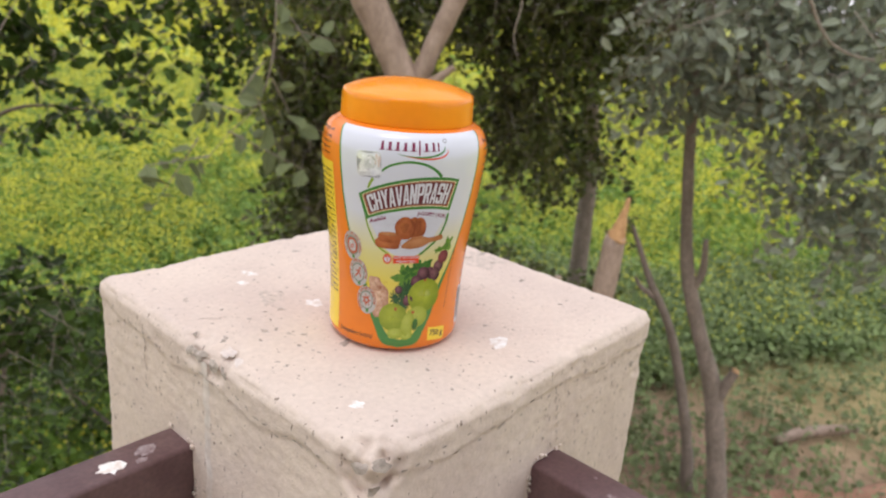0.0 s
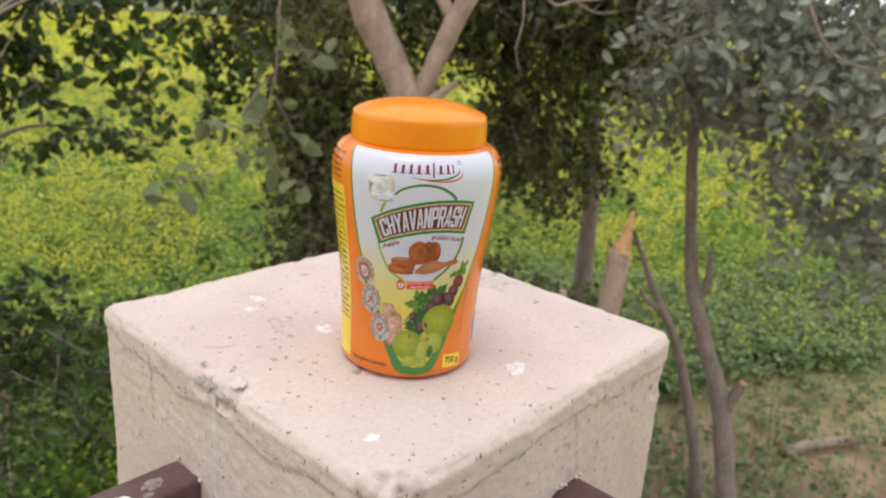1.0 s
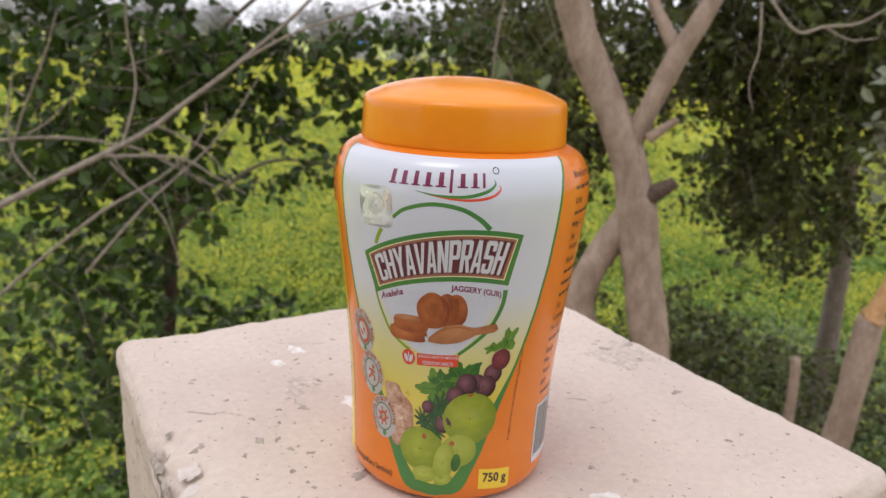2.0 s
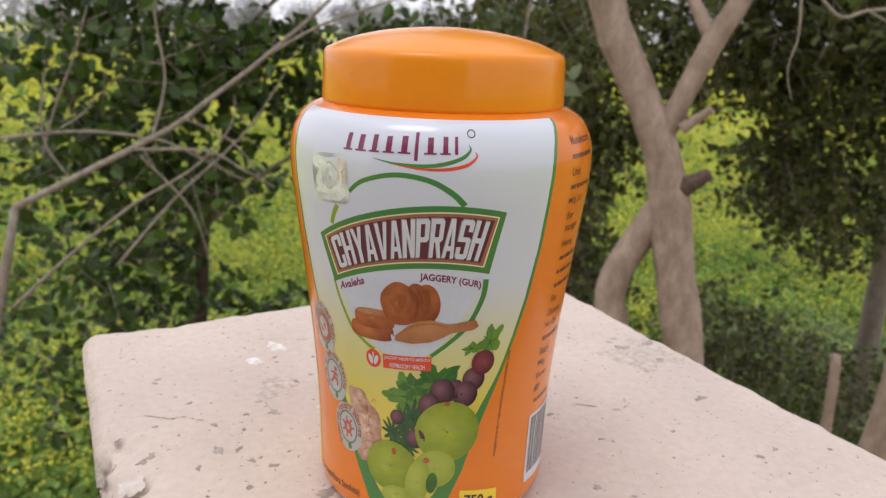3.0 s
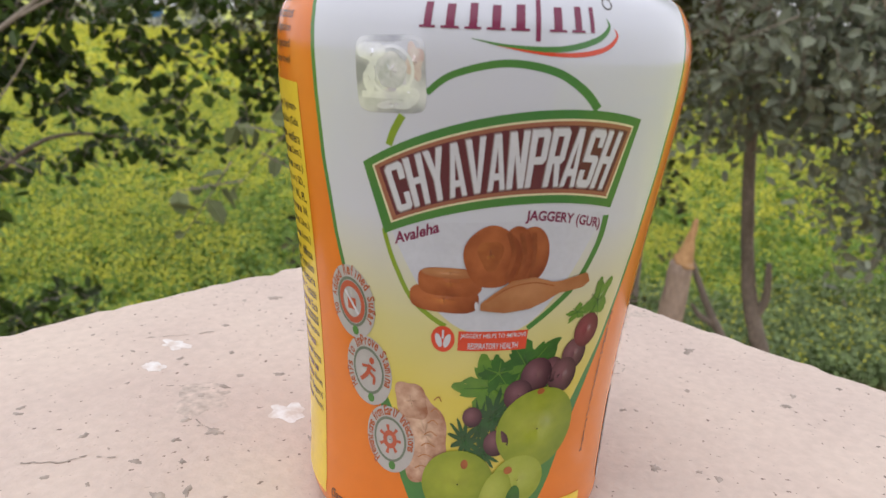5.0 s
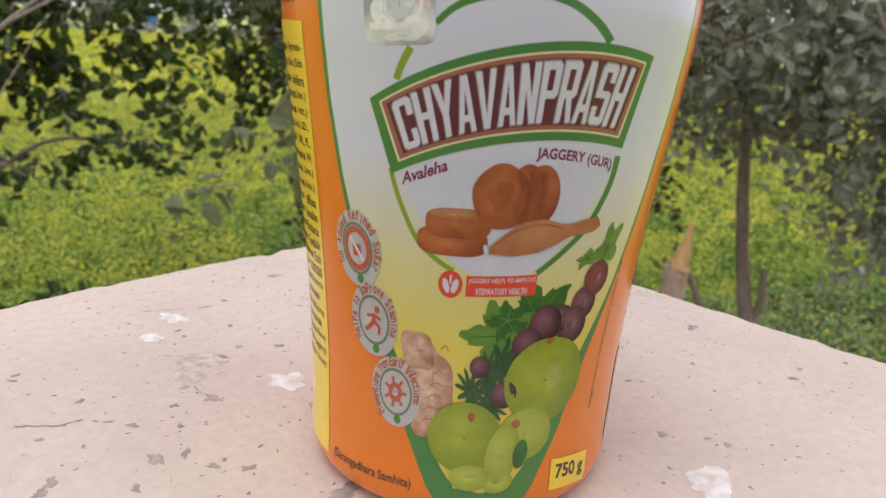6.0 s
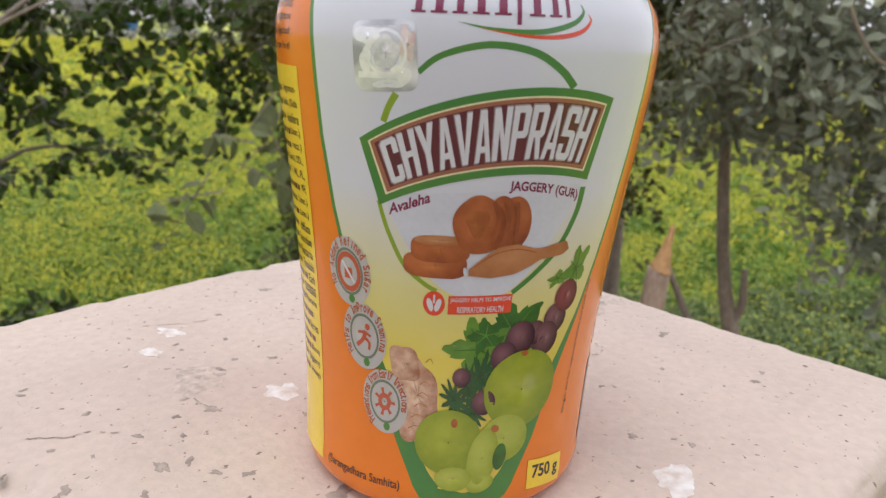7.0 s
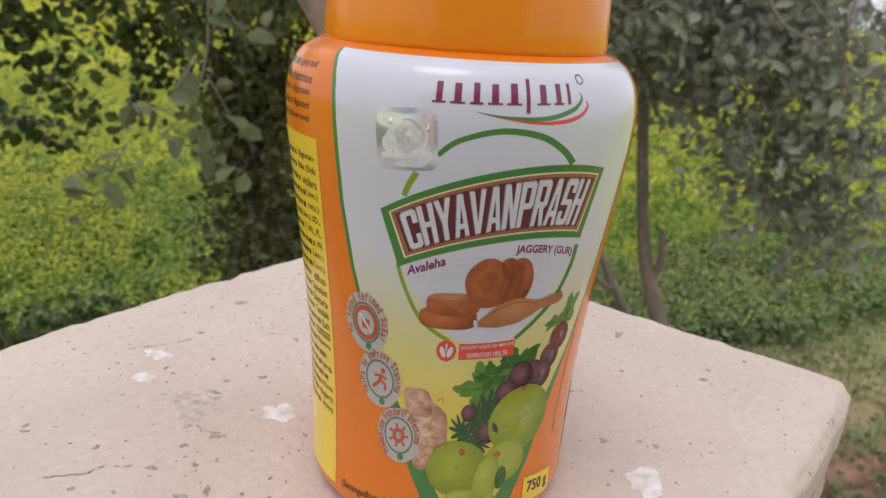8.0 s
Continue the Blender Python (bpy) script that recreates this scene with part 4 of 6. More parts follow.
def sheet(name, f, nu, nv, off, mat, parent, label=""):
    """A patch of print: f takes u and v from 0 to 1."""
    v = [f(i / nu, j / nv) for j in range(nv + 1) for i in range(nu + 1)]
    fc = [(j * (nu + 1) + i, j * (nu + 1) + i + 1, (j + 1) * (nu + 1) + i + 1, (j + 1) * (nu + 1) + i) for j in range(nv) for i in range(nu)]
    return printed(name, v, fc, off, mat, parent, label)


def disc(name, c, rx, rz, off, mat, parent, turn=0.0, edge=None, label="", n=48, hole=0.0):
    """A round patch of print; edge(a) scales its reach at an angle; hole: inner share left open."""
    v, fc = [], []
    rings = [hole if hole else 0.02, 0.5 + hole / 2, 1.0]
    ct, st = math.cos(turn), math.sin(turn)
    for q in rings:
        for k in range(n):
            a = 2 * math.pi * k / n
            e = (edge(a) if edge else 1.0) * q
            x, y = rx * e * math.cos(a), rz * e * math.sin(a)
            v.append((c[0] + x * ct - y * st, c[1] + x * st + y * ct))
    for i in range(2):
        for k in range(n):
            fc.append((i * n + k, i * n + (k + 1) % n, (i + 1) * n + (k + 1) % n, (i + 1) * n + k))
    if not hole:
        fc.append(tuple(range(n)))
    return printed(name, v, fc, off, mat, parent, label)


def smooth_line(points, steps=8):
    out = []
    for i in range(len(points) - 1):
        p0, p1, p2, p3 = points[max(i - 1, 0)], points[i], points[i + 1], points[min(i + 2, len(points) - 1)]
        for k in range(steps):
            u = k / steps
            out.append(tuple(0.5 * (2 * b + (c - a) * u + (2 * a - 5 * b + 4 * c - d) * u * u + (3 * b - a - 3 * c + d) * u ** 3) for a, b, c, d in zip(p0, p1, p2, p3)))
    return out + [tuple(points[-1])]


def stroke(name, points, w0, w1, off, mat, parent, label="", belly=None):
    line = smooth_line(points)
    v, fc = [], []
    for i, (x, y) in enumerate(line):
        a, b = line[max(i - 1, 0)], line[min(i + 1, len(line) - 1)]
        d = math.hypot(b[0] - a[0], b[1] - a[1]) or 1
        nx, ny = -(b[1] - a[1]) / d, (b[0] - a[0]) / d
        u = i / (len(line) - 1)
        w = (w0 + (w1 - w0) * u) / 2
        if belly:
            w = belly * math.sin(math.pi * min(max(u, 0.03), 0.97)) / 2
        v += [(x - nx * w, y - ny * w), (x + nx * w, y + ny * w)]
    for i in range(len(line) - 1):
        fc.append((2 * i, 2 * i + 2, 2 * i + 3, 2 * i + 1))
    return printed(name, v, fc, off, mat, parent, label)


def lettering(name, words, f, off, mat, parent, bold=0.0, label="", keep=False):
    """Words in the built-in font; f takes u and v from 0 to 1 across their block."""
    cu = bpy.data.curves.new("words", "FONT")
    cu.body, cu.size, cu.offset, cu.resolution_u = words, 1.0, bold, 3
    tmp = bpy.data.objects.new("words", cu)
    scene.collection.objects.link(tmp)
    ev = tmp.evaluated_get(bpy.context.evaluated_depsgraph_get())
    me = ev.to_mesh()
    co = [(v.co.x, v.co.y) for v in me.vertices]
    fc = [tuple(p.vertices) for p in me.polygons]
    ev.to_mesh_clear()
    bpy.data.objects.remove(tmp)
    bpy.data.curves.remove(cu)
    x0, x1 = min(c[0] for c in co), max(c[0] for c in co)
    y0, y1 = min(c[1] for c in co), max(c[1] for c in co)
    return printed(name, [f((x - x0) / (x1 - x0), (y - y0) / (y1 - y0)) for x, y in co], fc, off, mat, parent, label)


def block(s0, s1, z0, z1, tilt=0.0):
    return lambda u, v: (s0 + (s1 - s0) * u, z0 + (z1 - z0) * v + tilt * u)


def ink(name, base, second=None, rough=0.22, coat=0.15, scale=90.0, metal=0.0):
    return material(name, base, rough, metal, second or tuple(0.93 * c for c in base), scale=scale, fine=0.03, fine_scale=900, coat=coat)


I_GREEN = ink("ink_green", (0.05, 0.20, 0.05), (0.075, 0.22, 0.04), scale=45)
I_LIME = ink("ink_lime", (0.24, 0.36, 0.03))
I_MAROON = ink("ink_maroon", (0.105, 0.022, 0.03), (0.13, 0.03, 0.035))
I_SHADE = ink("ink_grey_shade", (0.33, 0.27, 0.27))
I_BROWN = ink("ink_brown", (0.33, 0.13, 0.075))
I_LOGO = ink("ink_logo", (0.20, 0.025, 0.075))
I_WHITE = ink("ink_white", (0.64, 0.645, 0.70))
I_PANEL_WHITE = ink("ink_shield", (0.60, 0.62, 0.70))
I_CREAM = ink("ink_cream", (0.75, 0.70, 0.45))
I_RED = ink("ink_red", (0.70, 0.075, 0.03))
I_DARK = ink("ink_dark", (0.05, 0.035, 0.03))
I_FAINT = ink("ink_brown_text", (0.16, 0.06, 0.03))
I_YELLOW = ink("ink_yellow", (0.85, 0.60, 0.04))
I_GREY = ink("ink_badge", (0.47, 0.455, 0.45))
I_BADGE_RING = ink("ink_badge_ring", (0.16, 0.20, 0.15))
I_BADGE_RED = ink("ink_badge_red", (0.47, 0.10, 0.05))
I_RUST = ink("ink_rust", (0.42, 0.11, 0.04))
I_JAG = ink("ink_jaggery", (0.40, 0.125, 0.03), (0.27, 0.075, 0.02), scale=260)
I_JAG_DARK = ink("ink_jaggery_shadow", (0.23, 0.06, 0.015), (0.32, 0.09, 0.025), scale=240)
I_SCOOP = ink("ink_scoop", (0.46, 0.20, 0.075), (0.38, 0.15, 0.05), scale=200)
I_LEAF = ink("ink_leaf", (0.045, 0.16, 0.02), (0.03, 0.105, 0.018), scale=220)
I_LEAF_PALE = ink("ink_leaf_pale", (0.13, 0.27, 0.03), (0.08, 0.2, 0.025), scale=220)
I_HERB = ink("ink_herb", (0.025, 0.10, 0.025), (0.02, 0.07, 0.02), scale=260)
# light and dark foil tones stand in for reflections on the seal
I_HOLO = ink("foil", (0.80, 0.82, 0.90), (0.34, 0.35, 0.41), rough=0.24, coat=0.0, scale=150, metal=0.35)
I_HOLO_BRIGHT = ink("foil_bright", (0.90, 0.92, 0.97), (0.70, 0.72, 0.80), rough=0.2, coat=0.0, scale=300, metal=0.3)
I_HOLO_ROSE = ink("foil_rose", (0.60, 0.42, 0.42), (0.75, 0.68, 0.66), rough=0.25, coat=0.0, scale=500, metal=0.3)
I_HOLO_DARK = ink("foil_dark", (0.50, 0.53, 0.54), (0.80, 0.80, 0.84), rough=0.3, coat=0.0, scale=420, metal=0.2)

# the white print fades to yellow towards the foot of the panel
I_PANEL = ink("ink_panel", (0.78, 0.785, 0.79), (0.76, 0.765, 0.77), rough=0.16, coat=0.5)
pn, pl = I_PANEL.node_tree.nodes, I_PANEL.node_tree.links
p_co = pn.new("ShaderNodeTexCoord")
p_xyz = pn.new("ShaderNodeSeparateXYZ")
pl.new(p_co.outputs["Object"], p_xyz.inputs[0])
p_map = pn.new("ShaderNodeMapRange")
p_map.inputs["From Min"].default_value, p_map.inputs["From Max"].default_value = 0.0, 0.1
pl.new(p_xyz.outputs["Z"], p_map.inputs["Value"])
p_ramp = pn.new("ShaderNodeValToRGB")
ramp = p_ramp.color_ramp
ramp.elements[0].position, ramp.elements[0].color = 0.40, (0.66, 0.545, 0.075, 1)
ramp.elements[1].position, ramp.elements[1].color = 0.76, (0.605, 0.63, 0.71, 1)
mid = ramp.elements.new(0.56)
mid.color = (0.64, 0.60, 0.27, 1)
pl.new(p_map.outputs["Result"], p_ramp.inputs["Fac"])
pl.new(p_ramp.outputs["Color"], pn["Principled BSDF"].inputs["Base Color"])

HALF = [(3.4, 0.2), (4.2, 6.0), (5.7, 9.3), (9.0, 11.6), (13.0, 13.4), (20.0, 16.6), (30.0, 19.8), (40.0, 23.6), (50.0, 27.4), (60.0, 30.4), (70.0, 32.8),
        (84.0, 34.7), (98.0, 35.4), (105.0, 36.0), (109.0, 36.8), (113.0, 38.6), (116.4, 41.5)]


def half_width(z):
    for (z0, w0), (z1, w1) in zip(HALF, HALF[1:]):
        if z <= z1:
            return w0 + (w1 - w0) * max(0.0, (z - z0) / (z1 - z0))
    return HALF[-1][1]


def panel(inset, foot):
    z0 = 3.4 + foot

    def f(u, v):
        z = z0 + (115.6 - z0) * v
        w = half_width(max(3.4, z - foot * max(0.0, 1 - (z - z0) / 45.0))) - inset - (foot * 0.5 * max(0.0, min(1.0, (48.0 - z) / 26.0)) if z > z0 + 1 else 0.0)
        return (1.2 + (2 * u - 1) * max(w, 0.15), z)
    return f


def top_line(s):
    return 96.2 - 0.0093 * (s - 11.0) ** 2


def low_line(s):
    return 80.0 - 0.0093 * (s - 9.0) ** 2


def banner(inset):
    """The arched name plate, drawn in by an inset."""
    def f(u, v):
        a, b = -24.2 + inset * 1.25, 25.0 - inset * 1.1
        c, d = -20.2 + inset * 0.9, 22.1 - inset * 1.0
        st, sb = a + (b - a) * u, c + (d - c) * u
        zt, zb = top_line(st) - inset, low_line(sb) + inset
        return (sb + (st - sb) * v, zb + (zt - zb) * v)
    return f


def inside(f, u0, u1, v0, v1):
    return lambda u, v: f(u0 + (u1 - u0) * u, v0 + (v1 - v0) * v)


def badge(c, words, icon, parent, start):
    b = disc("badge", c, 5.9, 7.6, 0.20, I_GREY, parent, 0.12, label="round grey-white seal with rust lettering")
    disc("ring", c, 4.0, 5.2, 0.23, I_BADGE_RING, b, 0.12, hole=0.88)
    if icon == "stop":
        disc("ring", c, 3.4, 4.4, 0.24, I_BADGE_RED, b, 0.12, hole=0.72)
        sheet("icon", block(c[0] - 1.1, c[0] + 1.1, c[1] - 1.5, c[1] + 0.9), 2, 2, 0.24, I_BADGE_RED, b)
        stroke("icon", [(c[0] - 1.7, c[1] + 2.2), (c[0] + 1.7, c[1] - 2.2)], 0.6, 0.6, 0.26, I_WHITE, b)
    elif icon == "runner":
        stroke("icon", [(c[0] - 2.0, c[1] - 2.4), (c[0] - 0.2, c[1] - 0.6), (c[0] + 0.5, c[1] + 1.4)], 0.9, 1.0, 0.24, I_BADGE_RED, b)
        stroke("icon", [(c[0] + 0.2, c[1] - 0.2), (c[0] + 1.5, c[1] - 1.2), (c[0] + 1.4, c[1] - 2.8)], 0.8, 0.6, 0.25, I_BADGE_RED, b)
        stroke("icon", [(c[0] - 1.6, c[1] + 0.8), (c[0] + 0.3, c[1] + 1.0), (c[0] + 1.9, c[1] + 0.4)], 0.6, 0.6, 0.26, I_BADGE_RED, b)
        disc("icon", (c[0] + 1.0, c[1] + 2.4), 0.65, 0.75, 0.24, I_BADGE_RED, b, n=14)
    else:
        disc("icon", c, 1.7, 2.1, 0.24, I_BADGE_RED, b, n=20, hole=0.45)
        for k in range(7):
            a = k * math.tau / 7
            stroke("icon", [(c[0] + 1.6 * math.cos(a), c[1] + 2.0 * math.sin(a)), (c[0] + 2.7 * math.cos(a), c[1] + 3.4 * math.sin(a))], 0.5, 0.8, 0.25, I_BADGE_RED, b)
    disc("dot", (c[0] + 0.7, c[1] - 5.9), 0.85, 1.0, 0.24, I_GREEN, b, n=14)
    n = len(words)
    for k, ch in enumerate(words):
        if ch == " ":
            continue
        a = start - (k + 0.5) / n * math.radians(250)
        ca, sa = math.cos(a), math.sin(a)
        lo = ch in "aceimnorsuv"
        hgt = 1.3 if lo else 1.75
        wid = {"i": 0.28, "l": 0.28, "m": 1.05, "I": 0.35, "t": 0.55, "f": 0.55, "r": 0.6}.get(ch, 0.86)

        def f(u, v, ca=ca, sa=sa, hgt=hgt, wid=wid):
            q = 4.35 + hgt * v
            w = (u - 0.5) * wid
            return (c[0] + q * ca + w * sa, c[1] + (q * sa * 1.28) - w * ca * 1.15)
        lettering("letter", ch, f, 0.24, I_RUST, b, 0.025)


def lobed(n, deep, seed):
    r = random.Random(seed)
    ph = r.random() * 6

    def e(a):
        k = abs(((n * (a + ph) / math.tau) % 1.0) - 0.5) * 2
        return 1.08 - deep * 1.5 * (1 - k) - 0.14 * ((a * n * 3 / math.tau) % 1.0)
    return e


def shades(name, dark, light, grain=0.25, scale=300.0):
    """Ink of a printed round thing, running from one tone at its middle to another at its rim."""
    m = ink(name, light, dark, scale=scale)
    n, k = m.node_tree.nodes, m.node_tree.links
    p = n["Principled BSDF"]
    co, mp, ln, mr, mx = (n.new("ShaderNode" + t) for t in ("TexCoord", "Mapping", "VectorMath", "MapRange", "Mix"))
    ln.operation, mx.data_type = "LENGTH", "RGBA"
    mp.inputs["Location"].default_value, mp.inputs["Scale"].default_value = (-0.8, 0, -1.2), (2, 0, 2)
    mr.inputs["From Min"].default_value, mr.inputs["From Max"].default_value = 0.15, 1.15
    k.new(co.outputs["Generated"], mp.inputs["Vector"])
    k.new(mp.outputs["Vector"], ln.inputs[0])
    k.new(ln.outputs["Value"], mr.inputs["Value"])
    k.new(mr.outputs["Result"], mx.inputs[0])
    mx.inputs[6].default_value, mx.inputs[7].default_value = (*light, 1), (*dark, 1)
    both = n.new("ShaderNodeMix")
    both.data_type = "RGBA"
    both.inputs[0].default_value = grain
    k.new(mx.outputs[2], both.inputs[6])
    k.new(p.inputs["Base Color"].links[0].from_socket, both.inputs[7])
    k.new(both.outputs[2], p.inputs["Base Color"])
    return m


S_AMLA = shades("ink_gooseberry", (0.17, 0.24, 0.012), (0.36, 0.41, 0.035))
S_AMLA_PALE = shades("ink_gooseberry_pale", (0.24, 0.31, 0.02), (0.42, 0.47, 0.08))
S_GRAPE = shades("ink_grape", (0.03, 0.008, 0.014), (0.20, 0.085, 0.105), 0.12)
S_GRAPE_RED = shades("ink_grape_red", (0.09, 0.014, 0.02), (0.27, 0.055, 0.07))
S_JAG = shades("ink_jaggery", (0.22, 0.05, 0.012), (0.50, 0.155, 0.045), 0.45, 200)
S_SCOOP = shades("ink_scoop", (0.33, 0.12, 0.04), (0.52, 0.24, 0.10), 0.4, 220)
S_GINGER = shades("ink_ginger", (0.30, 0.12, 0.06), (0.72, 0.50, 0.37), 0.5, 420)


def fruit(name, c, rx, rz, off, tone, parent, turn=0.0, edge=None, label=""):
    return disc(name, c, rx, rz, off, tone, parent, turn, edge, label)


def block_letter(ch, f, off, mat, parent):
    """A tall condensed capital put together from plain bars; f takes u and v from 0 to 1 across its cell."""
    w, h, c = 0.33, 0.13, 0.07

    def box(x0, y0, x1, y1):
        return [(x0, y0), (x1, y0), (x1, y1), (x0, y1)]

    def mirror(p, flip=False):
        return [(x, 1 - y) if flip else (1 - x, y) for x, y in p][::-1]

    left, right = box(0, 0, w, 1), box(1 - w, 0, 1, 1)
    leg = [(0, 0), (0.29, 0), (0.5, 0.78), (0.5, 1), (0.33, 1)]
    bowl = [[(w, 1 - h), (1 - w, 1 - h), (1, 1 - h), (1, 1 - c), (1 - 0.16, 1), (w, 1)], box(1 - w, 0.40 + h, 1, 1 - h),
            [(w, 0.40), (1 - 0.16, 0.40), (1, 0.40 + c), (1, 0.40 + h), (w, 0.40 + h)]]
    arm = [(0.5 - w / 2, 0.42), (0.5, 0.42), (0.5, 0.62), (0.31, 1), (0, 1)]
    shapes = {
        "H": [left, right, box(w, 0.44, 1 - w, 0.44 + h)],
        "C": [[(0, c), (0.16, 0), (w, 0), (w, 1), (0.16, 1), (0, 1 - c)], [(w, 1 - h), (1, 1 - h), (1, 1 - c), (0.84, 1), (w, 1)], box(1 - w, 0.64, 1, 1 - h),
              [(w, 0), (0.84, 0), (1, c), (1, h), (w, h)], box(1 - w, h, 1, 0.36)],
        "Y": [box(0.5 - w / 2, 0, 0.5 + w / 2, 0.42), arm, mirror(arm)],
        "A": [leg, mirror(leg), [(0.34, 0.19), (0.66, 0.19), (0.627, 0.31), (0.373, 0.31)]],
        "V": [mirror(leg, True), mirror(mirror(leg, True))],
        "N": [left, right, [(w, 0.60), (1 - w, 0.02), (1 - w, 0.42), (w, 1)]],
        "P": [left] + bowl,
        "R": [left] + bowl + [[(0.44, 0.40), (0.70, 0), (1, 0), (0.76, 0.40)]],
        "S": [[(0, 1 - h), (1, 1 - h), (1, 1 - c), (0.84, 1), (0.16, 1), (0, 1 - c)], box(0, 0.56, w, 1 - h), [(0, 0.44), (1, 0.44), (1, 0.50), (0.84, 0.56), (0, 0.56)],
              box(1 - w, h, 1, 0.44), [(0, c), (0.16, 0), (0.84, 0), (1, c), (1, h), (0, h)], box(1 - w, 0.70, 1, 1 - h), box(0, h, w, 0.30)],
    }
    v, fc = [], []
    for p in shapes[ch]:
        fc.append(tuple(range(len(v), len(v) + len(p))))
        v += [f(x, y) for x, y in p]
    return printed("letter", v, fc, off, mat, parent)


def curve_at(points, s):
    for (a, za), (b, zb) in zip(points, points[1:]):
        if s <= b:
            return za + (zb - za) * (s - a) / (b - a)
    return points[-1][1]


def build_label():
    L = sheet("label", panel(-1.15, 0.0), 64, 120, 0.06, I_GREEN, jar, "white and yellow printed label with green edge")
    sheet("panel", panel(0.0, 4.6), 64, 120, 0.11, I_PANEL, L, "white print fading to yellow")
    # maker's mark as plain blocks with its two-coloured stroke
    s = -14.6
    for wdt, hgt, drop in ((2.7, 1.0, 0), (3.0, 0.95, 0), (2.7, 1.0, 0), (3.0, 0.95, 0), (3.1, 1.0, 0), (1.6, 1.35, 1.5), (3.0, 0.95, 0), (2.5, 1.0, 0), (1.5, 1.0, 0)):
        zb = 107.7 + (s + 14.6) * 0.022
        hz = 3.9 * hgt
        if wdt > 2:
            sheet("mark", block(s + wdt * 0.28, s + wdt * 0.72, zb, zb + hz, 0.03), 2, 4, 0.19, I_LOGO, L)
            sheet("mark", block(s + wdt * 0.04, s + wdt * 0.96, zb - 0.02, zb + 0.36, 0.05), 3, 1, 0.2, I_LOGO, L)
        else:
            sheet("mark", block(s + 0.2, s + wdt * 0.6, zb - drop, zb + hz - drop * 0.35, 0.01), 1, 4, 0.19, I_LOGO, L)
        s += wdt + 0.62
    stroke("swoosh", [(-6.4, 106.5), (-0.4, 105.6), (7.3, 105.6), (13.2, 107.2), (15.6, 109.2), (15.3, 110.6)], 0.3, 0.9, 0.15, I_GREEN, L, belly=0.95)
    stroke("swoosh", [(-2.4, 105.6), (4.5, 104.8), (10.5, 104.9), (15.0, 106.0), (17.1, 107.9), (16.6, 109.1)], 0.2, 0.9, 0.16, I_RED, L, belly=0.8)
    disc("mark", (16.0, 112.9), 1.0, 0.95, 0.14, I_DARK, L, hole=0.75, n=20)
    # foil seal, its glints painted on as brighter and rosy patches
    H1 = disc("foil_seal", (-18.9, 100.0), 6.0, 6.2, 0.16, I_HOLO, L, 0.07, lambda a: (abs(math.cos(a)) ** 7 + abs(math.sin(a)) ** 7) ** (-1 / 7), "silver holographic foil seal", 72)
    for c, a, b, turn, seed in (((-21.9, 103.2), 2.3, 2.0, 0.3, 3), ((-15.6, 97.0), 1.8, 1.6, 0.6, 4), ((-22.4, 99.0), 1.2, 2.2, 0.2, 6), ((-18.0, 95.2), 2.4, 0.9, 0.1, 8)):
        disc("glint", c, a, b, 0.18, I_HOLO_BRIGHT, H1, turn, lambda t, q=seed: 1 + 0.22 * math.sin(2 * t + q) + 0.14 * math.sin(3 * t + 2 * q))
    disc("glint", (-14.8, 102.4), 1.4, 2.8, 0.18, I_HOLO_ROSE, H1, 0.1, lambda t: 1 + 0.2 * math.sin(4 * t))
    disc("ring", (-18.6, 100.7), 3.9, 4.1, 0.19, I_HOLO_BRIGHT, H1, hole=0.86)
    disc("disc", (-18.6, 100.7), 2.6, 2.9, 0.19, I_HOLO_DARK, H1, edge=lambda a: 1 + 0.05 * math.sin(5 * a))
    sheet("strip", block(-23.8, -13.9, 95.9, 97.0, 0.4), 5, 1, 0.20, I_HOLO_BRIGHT, H1)
    # oval outline behind the plate
    stroke("outline", [(-19.1, 88.3), (-18.1, 90.9), (-16.6, 93.6)], 1.2, 1.3, 0.14, I_LIME, L)
    stroke("outline", [(-12.7, 97.6), (-8.8, 100.8), (-1.2, 103.0), (6.4, 102.2), (11.7, 99.4), (14.9, 96.3)], 1.0, 1.5, 0.14, I_GREEN, L)
    stroke("outline", [(-20.4, 73.0), (-19.6, 70.0), (-18.1, 66.0), (-15.1, 60.4), (-11.0, 57.0), (-8.0, 55.4)], 0.9, 1.0, 0.14, I_LIME, L)
    stroke("outline", [(21.5, 77.0), (21.0, 71.7), (17.9, 64.6), (13.2, 59.6), (8.2, 55.4)], 1.5, 1.1, 0.14, I_GREEN, L)
    def white_shield(u, w):
        z = 54.4 + 23.6 * w
        q = math.sqrt(max(0.0, (z - 54.0) / 24.0))
        return (0.6 - 20.2 * q ** 0.85 + (40.4 * q ** 0.85) * u, z - 1.6 * (1 - u) * w * 2)
    sheet("shield", white_shield, 40, 26, 0.15, I_PANEL_WHITE, L)
    # the name plate
    P = sheet("name_plate", banner(0.0), 44, 8, 0.18, I_GREEN, L, "maroon plate with green border and white lettering")
    sheet("line", banner(1.5), 44, 8, 0.20, I_CREAM, P)
    sheet("field", banner(1.85), 44, 8, 0.22, I_BROWN, P)
    sheet("field", banner(2.6), 44, 8, 0.24, I_MAROON, P)
    plate, word = banner(2.4), "CHYAVANPRASH"
    for k, ch in enumerate(word):
        u0, u1 = 0.022 + 0.957 * k / len(word), 0.022 + 0.957 * (k + 1) / len(word)
        block_letter(ch, inside(plate, u0 - 0.003, u1 - 0.007, 0.035, 0.965), 0.29, I_SHADE, P)
        block_letter(ch, inside(plate, u0 + 0.002, u1 - 0.006, 0.06, 0.94), 0.33, I_WHITE, P)
